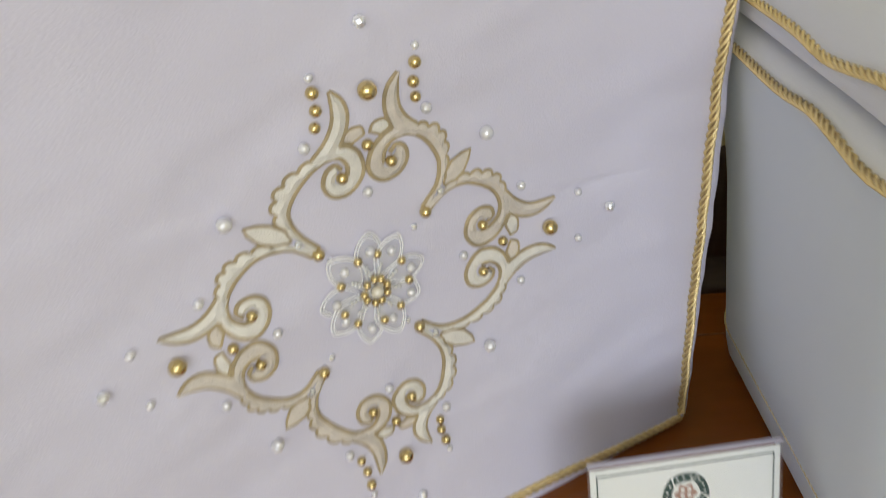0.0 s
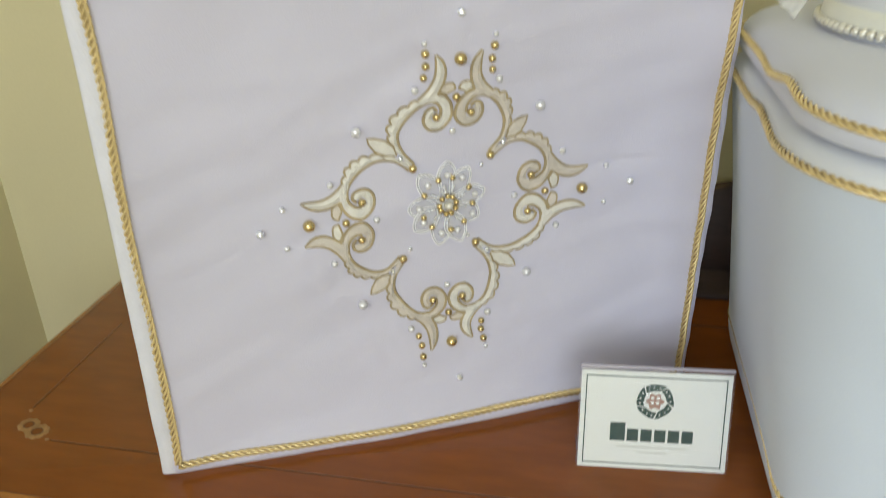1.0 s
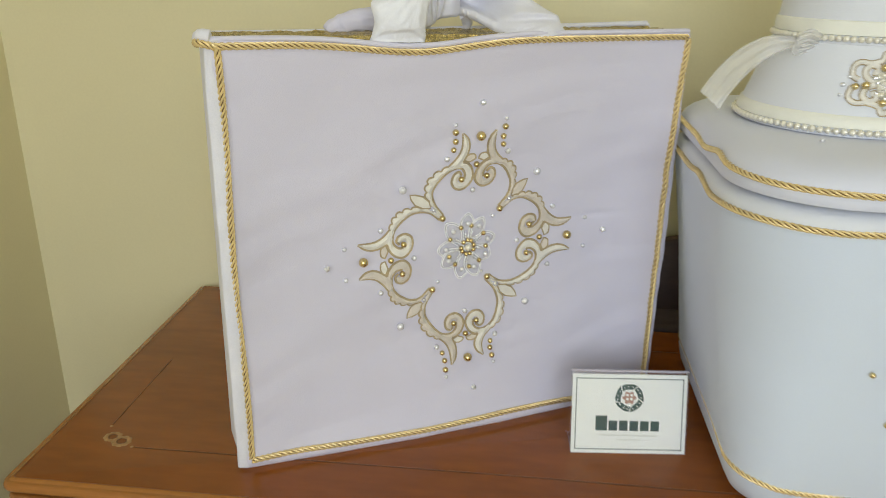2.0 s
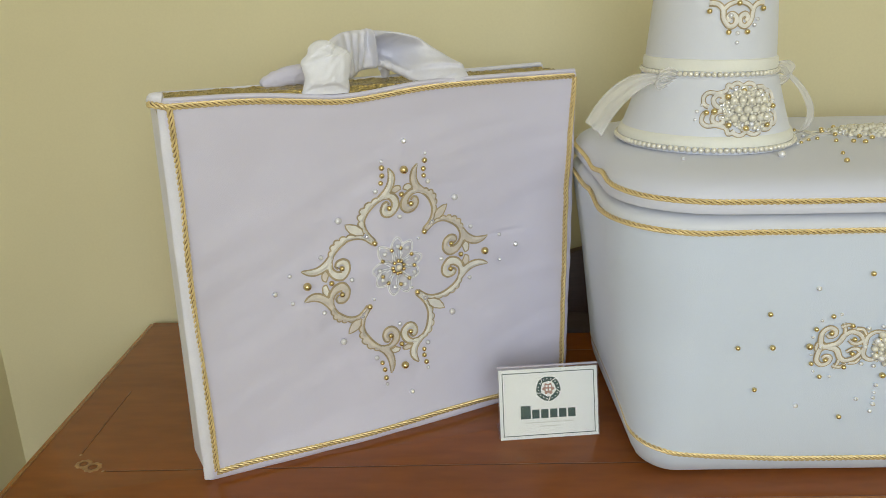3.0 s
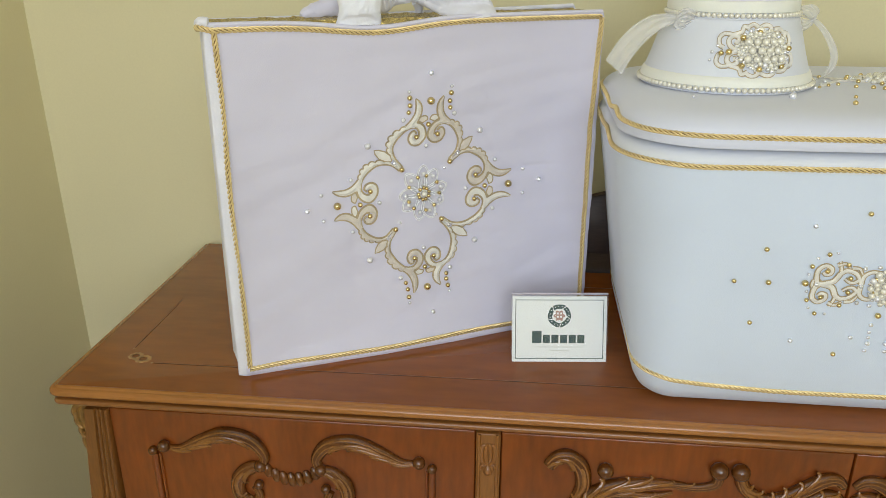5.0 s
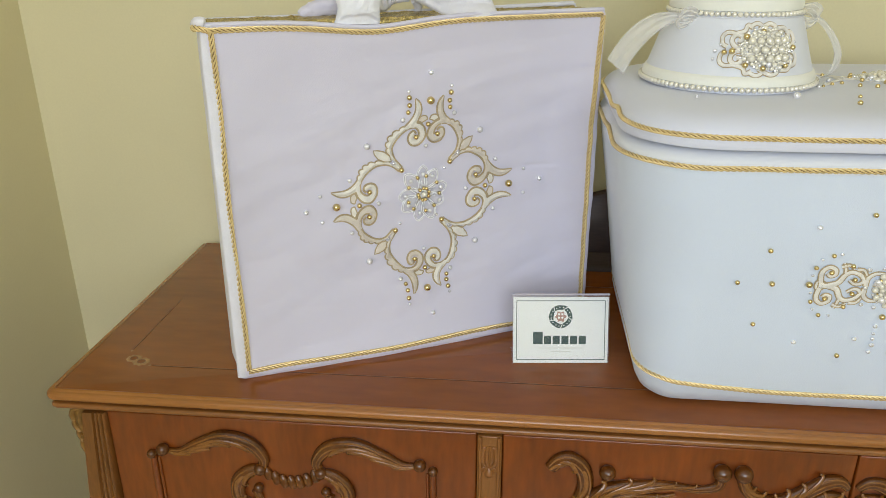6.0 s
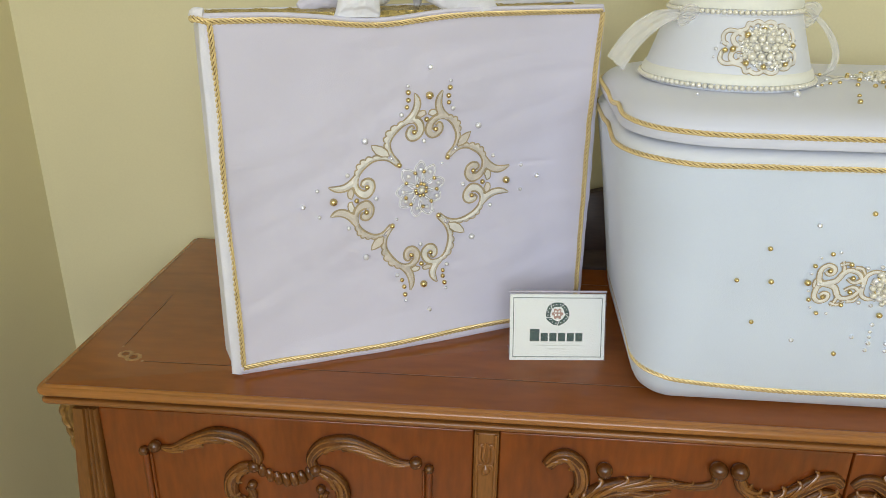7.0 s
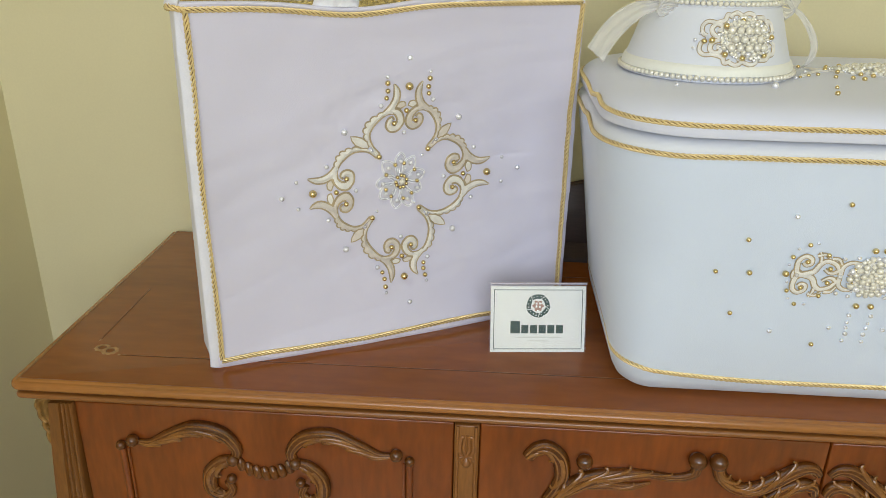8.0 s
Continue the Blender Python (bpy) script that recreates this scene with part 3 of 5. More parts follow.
for s in (-1, 1):
    inlay_line(s * 0.952, 0.092, s * 0.952, 0.250, ((0.0, 0.0003, M_GROOVE), (0.0007, 0.0004, M_LINE)))
    bm = bmesh.new()
    for k, (x, y, r) in enumerate(((0.9395, 0.0680, 0.0080), (0.9255, 0.0610, 0.0085))):
        ring = np.array([(s * x + (r - 0.0012 + 0.0005 * math.cos(9 * a)) * math.cos(a) * 1.08, y + (r - 0.0012 + 0.0005 * math.cos(9 * a)) * math.sin(a), TABLE - 0.0002 + 0.0002 * k) for a in np.linspace(0, 2 * math.pi, 72, endpoint=False)])
        tube(ring, [0.0029 + 0.0005 * math.cos(9 * 2 * math.pi * q / 72) for q in range(72)], (0, 0, 1), 8, 0.22, True, bm)
    for x, y in ((0.952, 0.0880), (0.909, 0.0525)):
        tube(np.array([(s * x + 0.0008 * math.cos(a), y + 0.0008 * math.sin(a), TABLE) for a in np.linspace(0, 2 * math.pi, 10, endpoint=False)]), 0.0012, (0, 0, 1), 6, 0.3, True, bm)
    part("corner_inlay", bm, M_INLAY, sideboard, "pale interlaced ring inlay")
    bm = bmesh.new()
    for x, y, r in ((0.9395, 0.0680, 0.0080), (0.9255, 0.0610, 0.0085)):
        tube(np.array([(s * x + (r - 0.0036 + 0.0004 * math.cos(9 * a)) * math.cos(a) * 1.08, y + (r - 0.0036 + 0.0004 * math.cos(9 * a)) * math.sin(a), TABLE + 0.0003) for a in np.linspace(0, 2 * math.pi, 72, endpoint=False)]), 0.0005, (0, 0, 1), 6, 0.6, True, bm)
    part("inlay_shading_line", bm, M_GROOVE, sideboard, "fine dark line burnt round the ring inlay")
inlay_line(-0.905, 0.052, -0.46, 0.056)
inlay_line(-0.46, 0.056, 0.46, 0.056)
inlay_line(-0.905, 0.365, 0.905, 0.365)
inlay_line(0.46, 0.056, 0.905, 0.052)

# ---- the bag ----
BAG_W, BAG_H, BAG_D = 0.521, 0.4535, 0.088
bag = thing("bag", "square lilac-white fabric bag with gold cord and beaded embroidery", "bag", pose(-0.2725, 0.2235, TABLE, 0, 0, 26.56))


def sag(u, v):
    """How far the front gives way inward."""
    a, b = 2 * u / BAG_W - 1, 2 * v / BAG_H - 1
    bowl = 0.0286 + 0.0027 * a - 0.0048 * b + 0.0032 * a * a + 0.0007 * b * b - 0.0016 * a * b + 0.0097 * a * a * b - 0.0054 * a * b * b
    return (1 - a ** 4) * (1 - b * b) * bowl - 0.008 * (1 - a * a) * math.exp(-(v / 0.025) ** 2)


def rim(u):
    """The wavy height of the top edge."""
    return BAG_H - 0.0031 - 0.0098 * math.exp(-((u - 0.207) / (0.075 if u < 0.207 else 0.070)) ** 2) - 0.0008 * max(0, 1 - u / 0.28)


def puckers(u, v):
    """A pulled crease beside the embroidery and fine wrinkles drawn up by its stitches."""
    pull = 0.0017 * math.exp(-((v - 0.2412 - 0.03 * (u - 0.414)) / 0.0028) ** 2 - ((u - 0.435) / 0.026) ** 2)
    ring = math.exp(-((math.hypot((u - 0.270) / 0.125, (v - 0.215) / 0.140) - 0.9) / 0.35) ** 2)
    return pull + 0.0007 * ring * noise.noise(Vector((u * 38 - v * 22, u * 26 + v * 48, 6.1))) + 0.0004 * ring * noise.noise(Vector((u * 95, v * 110, 2.3)))


def on_bag(u, v, h=0.0):
    return Vector((u, sag(u, v) + puckers(u, v) + 0.0030 * noise.noise(Vector((u * 6 + v * 2, v * 13 - u * 3, 3.1))) + 0.0016 * noise.noise(Vector((u * 16 - v * 6, v * 44 - u * 8, 1.7))) - h, v))


def panel(nu, nv, w, place, thick):
    """A padded cloth panel: front and back skins joined round the edge."""
    front, back = [], []
    for j in range(nv + 1):
        front.append([place(i / nu, j / nv, 0) for i in range(nu + 1)])
        back.append([place(i / nu, j / nv, thick) for i in range(nu + 1)])
    bm = bmesh.new()
    A = [[bm.verts.new(p) for p in row] for row in front]
    B = [[bm.verts.new(p) for p in row] for row in back]
    for j in range(nv):
        for i in range(nu):
            bm.faces.new((A[j][i], A[j][i + 1], A[j + 1][i + 1], A[j + 1][i]))
            bm.faces.new((B[j][i], B[j + 1][i], B[j + 1][i + 1], B[j][i + 1]))
    for i in range(nu):
        bm.faces.new((A[0][i], B[0][i], B[0][i + 1], A[0][i + 1]))
        bm.faces.new((A[nv][i], A[nv][i + 1], B[nv][i + 1], B[nv][i]))
    for j in range(nv):
        bm.faces.new((A[j][0], A[j + 1][0], B[j + 1][0], B[j][0]))
        bm.faces.new((A[j][nu], B[j][nu], B[j + 1][nu], A[j + 1][nu]))
    return bm


def front_place(f, g, t):
    u = 0.0070 + 0.0035 * g + (BAG_W + 0.0005 - 0.0070 - 0.0035 * g) * f
    v = rim(u) * g
    edge = min(f, 1 - f) * BAG_W, min(g, 1 - g) * BAG_H
    roll = sum(0.004 * max(0, 1 - e / 0.008) ** 2 for e in edge)
    p = on_bag(u, v)
    return (p.x, p.y + (roll if t == 0 else 0.008), p.z)


part("front_panel", panel(190, 166, BAG_W, front_place, 1), M_BAG, bag, "lilac-white satin front")
part("back_panel", panel(40, 30, BAG_W, lambda f, g, t: (0.016 + (BAG_W - 0.016) * f, BAG_D - 0.007 * (1 - t) + 0.002 * math.sin(f * 9), (BAG_H - 0.0065 + 0.0055 * f * f) * g), 1), M_BAGW, bag)
for x0 in (0.004, BAG_W - 0.007):
    part("side_panel", panel(12, 40, BAG_D, lambda f, g, t: (x0 + ((0.004 * g + 0.0045 * (1 - f)) if x0 < 0.1 else 0.0) + 0.007 * t + (0.002 * math.sin(g * 11) * math.sin(f * math.pi)), 0.0085 + (BAG_D - 0.016) * f, (BAG_H - 0.004 - 0.010 * math.sin(f * math.pi)) * g), 1), M_BAGW, bag, "white velour gusset")
part("base_panel", slab(0.008, BAG_W - 0.008, 0.030, BAG_D - 0.008, 0.0, 0.008, 0.002), M_BAGW, bag)
part("lining", panel(150, 26, 1, lambda f, g, t: (0.009 + (BAG_W - 0.018) * f, 0.0125 + (BAG_D - 0.023) * g, BAG_H - 0.0040 - 0.016 * t + 0.0016 * noise.noise(Vector((f * 20, g * 6, 0.3))) + 0.0016 * noise.noise(Vector((f * 120, g * 18, 4.3)))), 1), M_SEQUIN, bag, "crumpled gold sequin lining")
hem = smooth_path([(u, 0.0045 + sag(u, BAG_H - 0.004), rim(u) - 0.0002) for u in np.linspace(0.011, BAG_W - 0.003, 40)], 2)
part("hem", tube(hem, 0.0036, (0, 0, 1), 10, 0.8), M_BAG, bag, "rolled satin hem")
piping = smooth_path([(0.0105 + 0.0030 * v / BAG_H + 0.0003 * math.sin(v * 60), 0.0035 + sag(0.008, v), v) for v in np.linspace(0.004, BAG_H - 0.004, 30)], 3)
part("side_piping", tube(piping, [0.0074 + 0.0005 * noise.noise(Vector((k * 0.17, 2.0, 0.5))) for k in range(len(piping))], (0, -1, 0), 14, 0.5), M_BAGW, bag, "white velour edge roll")
hem = smooth_path([(u, BAG_D - 0.004, BAG_H - 0.0065 + 0.0055 * (u / BAG_W) ** 2) for u in np.linspace(0.018, BAG_W - 0.003, 40)], 2)
part("hem", tube(hem, 0.0042, (0, 0, 1), 10, 0.8), M_BAGW, bag, "white rolled velour hem")
knot = smooth_path([(0.008, 0.030, BAG_H - 0.007), (0.005, 0.018, BAG_H - 0.004), (0.007, 0.007, BAG_H - 0.001), (0.014, 0.004, BAG_H - 0.002)], 6)
part("corner_fold", tube(knot, [0.004, *[0.0062] * (len(knot) - 2), 0.004], (0, 0, 1), 10, 1.0), M_BAGW, bag, "white rolled velour corner")

ROPE_L, ROPE_R, ROPE_T, ROPE_B = 0.0180, 0.5140, 0.0058, 0.0140


def cord(points):
    rope_part(smooth_path([on_bag(u, v, 0.0012) for u, v in points], 5), (0.3, -1, 0.2), bag)


cord([(u, rim(u) - ROPE_T) for u in np.linspace(ROPE_L - 0.002, ROPE_R, 30)])
cord([(ROPE_L + 0.0012 * math.sin(v * 21), v) for v in np.linspace(ROPE_B, BAG_H - 0.0105, 24)])
cord([(ROPE_R - 0.0045 * (1 - v / BAG_H) + 0.001 * math.sin(v * 17), v) for v in np.linspace(ROPE_B, BAG_H - 0.0105, 24)])
cord([(u, ROPE_B - 0.003 + 0.0012 * math.sin(u * 23)) for u in np.linspace(ROPE_L, ROPE_R - 0.0045, 30)])
rope_part(smooth_path([(ROPE_L, -0.001, BAG_H - 0.0105), (0.011, -0.002, BAG_H - 0.0085), (0.0045, 0.000, BAG_H - 0.0070), (0.0015, 0.008, BAG_H - 0.0065), (0.0030, 0.03, BAG_H - 0.010), (0.0070, 0.055, BAG_H - 0.012), (0.0115, 0.080, BAG_H - 0.012)], 6), (-1, -0.3, 0.2), bag)


def handle(points, radii, thick, seed, gathers=()):
    """A padded velour band; gathers are (place along it, width, height) of the rucked folds round it."""
    p = smooth_path(points, 20)
    n = len(p)
    r = np.interp(np.linspace(0, 1, n), np.linspace(0, 1, len(radii)), radii)
    th = np.interp(np.linspace(0, 1, n), np.linspace(0, 1, len(thick)), thick)
    _, side, top = frames(p, (0.0, -1.0, 0.25))
    rings = []
    for i in range(n):
        ring = []
        s = i / n
        for k in range(56):
            a = 2 * math.pi * k / 56
            c = Vector((math.cos(a) * 1.3, math.sin(a) * 1.3, s * 7 + seed))
            skew = s + 0.035 * math.sin(a + seed) + 0.025 * noise.noise(c * 0.9)
            fold = sum(h * math.exp(-abs((skew - g) / w) ** 1.3) for g, w, h in gathers)
            rr = r[i] * (1 + 0.10 * noise.noise(c) + 0.012 * noise.noise(c * 3.1) + fold - 0.06 * max(0, 0.16 - abs(noise.noise(Vector((1.5 * math.cos(a), 1.5 * math.sin(a), s * 2.5 + seed))))) / 0.16)
            ring.append(p[i] + (side[i] * math.cos(a) + top[i] * math.sin(a) * th[i]) * rr)
        rings.append(ring)
    return loft(rings)


def along(points, f):
    """A place on the smooth line through the points, f from 0 to 1."""
    q = f * (len(points) - 1)
    return Vector([float(np.interp(q, np.arange(len(points)), [p[k] for p in points])) for k in range(3)])


def step(x, a, b):
    q = min(1.0, max(0.0, (x - a) / (b - a)))
    return q * q * (3 - 2 * q)


def cloth(edge_a, edge_b, depth, thick, nu, nv, roll=0.005):
    """A padded band of cloth between two edges; depth(f, g) pushes its face away from the viewer's side."""
    a, b = smooth_path(edge_a, 12), smooth_path(edge_b, 12)

    def place(f, g, t):
        p = along(a, f).lerp(along(b, f), g)
        near = max(0, 1 - min(g, 1 - g) / 0.09) ** 2
        if t == 0:
            return (p.x, p.y + depth(f, g) + roll * near, p.z)
        return (p.x, p.y + max(depth(f, g), 0) + roll + thick * (1 - near) * math.sin(math.pi * g) ** 0.5, p.z)
    return panel(nu, nv, 1, place, 1)


def arch_depth(f, g):
    """Rucked folds on one half, a deep hollow under the top edge, a smooth slanting fold down to the other end."""
    c = f * 12 + 0.35 * (g - 0.5) + 0.10 * noise.noise(Vector((f * 9, g * 3, 0.2)))
    hollow = step(c, 4.85, 5.25) * (1 - step(c, 7.2, 8.7))
    d = hollow * (0.040 * step(g, 0.02, 0.55) * (1 - step(g, 0.60, 0.84)) - 0.020 * (1 - step(g, 0.0, 0.25)) - 0.006 * step(g, 0.70, 0.88))
    end = step(c, 7.5, 8.9)
    ridge = 0.60 - 0.27 * (c - 8.2)
    d -= end * (0.006 * math.sin(math.pi * g) + 0.0050 * math.exp(-((g - ridge) / 0.10) ** 2) - 0.0022 * math.exp(-((g - ridge - 0.24) / 0.09) ** 2))
    for at, w, h in ((1.15, 0.24, 0.004), (1.85, 0.20, 0.006), (2.50, 0.17, 0.005), (3.15, 0.15, 0.004), (4.40, 0.34, 0.011)):
        d -= h * math.exp(-abs((c - at) / w) ** 2.4) * (0.55 + 0.45 * math.sin(math.pi * g))
    d += 0.006 * math.exp(-((c - 3.75) / 0.22) ** 2 - ((g - 0.34) / 0.22) ** 2)
    for at in (5.7, 6.5):
        d -= 0.0022 * math.exp(-((c - at) / 0.16) ** 2)
    return d + 0.0016 * noise.noise(Vector((f * 16, g * 4, 2.7))) + 0.0005 * noise.noise(Vector((f * 50, g * 14, 2.7)))


def cuff_depth(f, g):
    """A full soft sleeve with slanting creases and a flattened fold at its foot."""
    d = -0.0150 * math.sin(math.pi * g) ** 0.75 * (0.45 + 0.55 * step(f, 0.0, 0.35)) * (1 - 0.5 * f)
    foot = 0.06 + 0.12 * math.sin(math.pi * g) + 0.02 * noise.noise(Vector((g * 4, 1.0, 0.0)))
    d += 0.0035 * (1 - step(f, foot - 0.05, foot + 0.02))
    slant = 1.35 * f - 0.85 * g + 0.10 * noise.noise(Vector((f * 4, g * 3, 0.4)))
    for at, w, h in ((0.02, 0.07, 0.0014), (0.22, 0.07, 0.0018), (0.48, 0.08, 0.0022), (0.74, 0.06, 0.0014)):
        d -= h * math.exp(-((slant - at) / w) ** 2) * step(f, 0.18, 0.30)
    return d + 0.0020 * noise.noise(Vector((f * 6, g * 5, 5.7))) + 0.0006 * noise.noise(Vector((f * 20, g * 16, 5.7)))


ARCH_TOP = [(0.1949, 0.030, 0.4935), (0.2174, 0.050, 0.5036), (0.2342, 0.062, 0.5070), (0.2557, 0.072, 0.5078), (0.2652, 0.074, 0.5090), (0.2712, 0.070, 0.5069), (0.2855, 0.064, 0.5058), (0.3027, 0.056, 0.5023), (0.3199, 0.048, 0.4957), (0.3379, 0.036, 0.4841), (0.3534, 0.024, 0.4726), (0.3640, 0.013, 0.4642), (0.3691, 0.006, 0.4505)]
ARCH_FOOT = [(0.2182, 0.045, 0.4560), (0.2321, 0.060, 0.4510), (0.2458, 0.072, 0.4540), (0.2536, 0.076, 0.4590), (0.2694, 0.070, 0.4622), (0.2725, 0.064, 0.4645), (0.2799, 0.060, 0.4621), (0.2906, 0.048, 0.4563), (0.2974, 0.036, 0.4516), (0.3041, 0.024, 0.4480), (0.3103, 0.014, 0.4460), (0.3154, 0.008, 0.4450), (0.3184, 0.006, 0.4440)]
CUFF_L = [(0.1596, 0.006, 0.4450), (0.1625, 0.006, 0.4553), (0.1643, 0.007, 0.4636), (0.1619, 0.010, 0.4786), (0.1707, 0.014, 0.4870), (0.1744, 0.018, 0.4940), (0.1837, 0.022, 0.4998), (0.1943, 0.026, 0.5008)]
CUFF_R = [(0.2153, 0.006, 0.4430), (0.2152, 0.006, 0.4522), (0.2155, 0.007, 0.4619), (0.2206, 0.010, 0.4819), (0.2193, 0.014, 0.4871), (0.2149, 0.018, 0.4909), (0.2060, 0.022, 0.4947), (0.1988, 0.026, 0.4994)]
front_handle = part("handle", cloth(ARCH_TOP, ARCH_FOOT, arch_depth, 0.010, 150, 44), M_BAGW, bag, "white gathered velour handle")
part("handle_cuff", cloth(CUFF_L, CUFF_R, cuff_depth, 0.014, 70, 48, 0.004), M_CUFF_LIT, front_handle, "soft white velour cuff, lightened for the light it catches")
tuft = smooth_path([(0.2760, 0.068, 0.4640), (0.2825, 0.074, 0.4610), (0.2865, 0.078, 0.4560), (0.2865, 0.080, 0.4500)], 8)
part("handle_end", tube(tuft, [0.0036 + 0.0022 * math.sin(math.pi * k / (len(tuft) - 1)) for k in range(len(tuft))], (0, -1, 0), 14, 0.9, lobe=0.12, lobes=4), M_BAGW, front_handle, "tucked end of the velour band")
part("handle", handle([(0.1325, 0.074, 0.4485), (0.139, 0.074, 0.4530), (0.150, 0.073, 0.4565), (0.168, 0.072, 0.4605), (0.188, 0.072, 0.4600), (0.203, 0.074, 0.4500), (0.210, 0.076, 0.4350)], [0.0065, 0.0085, 0.0098, 0.0115, 0.0125, 0.011, 0.010], [0.7, 0.8, 0.8, 0.8, 0.8, 0.8, 0.7], 5.0, [(0.3, 0.03, 0.07), (0.45, 0.03, 0.07)]), M_BAG, bag, "lilac-white gathered fabric handle")

# ---- embroidery on the bag ----
SPAN = 0.128
STRETCH_U = (0.26987, 0.11353, 0.00786, 0.00464, 0.0013, 0.00511, 0.00895, -0.00708, 0.01998, -0.00461)
STRETCH_V = (0.21533, 0.00458, 0.13362, 0.0013, -0.00064, -0.00079, 0.00006, -0.00915, 0.00815, -0.002)
# where the hand-sewn motif was pulled out of its regular figure: place in the figure, shift in millimetres
PULLS = ((-0.039, 0.039, 4.8, 0.8), (0.039, 0.039, 1.8, 2.8), (-0.039, -0.039, -2.8, -1.7), (0.039, -0.039, -7.1, 2.6),
         (-0.079, 0.079, -3.7, 1.0), (-0.079, -0.079, -3.3, 2.9), (0.079, 0.079, -1.0, 0.8), (0.079, -0.079, -0.3, 1.2),
         (-0.128, 0.0, 0.0, 2.9), (0.128, 0.0, 1.0, -2.0), (0.0, 0.128, 0.6, -1.7), (0.0, -0.128, 0.4, 1.7),
         (-0.015, 0.0825, 0.0, -2.4), (0.015, 0.0825, 1.0, -1.5), (-0.015, -0.0825, 3.6, -1.4), (0.015, -0.0825, 2.8, -5.1),
         (-0.0825, 0.015, 1.5, 1.6), (-0.0825, -0.015, -0.5, -2.5), (0.0825, 0.015, 0.4, 4.2), (0.0825, -0.015, 0.5, -2.8),
         (-0.029, 0.128, 6.0, 2.0), (-0.015, 0.118, 4.0, 1.0), (0.029, 0.125, -2.6, -1.2), (-0.029, -0.135, 2.3, -0.8))


def on_motif(x, z, h=0.0):
    a, b = x / SPAN, z / SPAN
    terms = (1, a, b, a * a, a * b, b * b, a ** 3, a * a * b, a * b * b, b ** 3)
    u, v = sum(k * q for k, q in zip(STRETCH_U, terms)), sum(k * q for k, q in zip(STRETCH_V, terms))
    total, du, dv = 0.12, 0.0, 0.0
    for px, pz, mu, mv in PULLS:
        w = math.exp(-((x - px) ** 2 + (z - pz) ** 2) / 0.00055)
        total, du, dv = total + w, du + w * mu, dv + w * mv
    return on_bag(u + 0.001 * du / total, v + 0.001 * dv / total, h)


motif = thing("embroidery", "", "")
motif.parent = bag
motif["label"] = "cream and gold scrollwork embroidery"


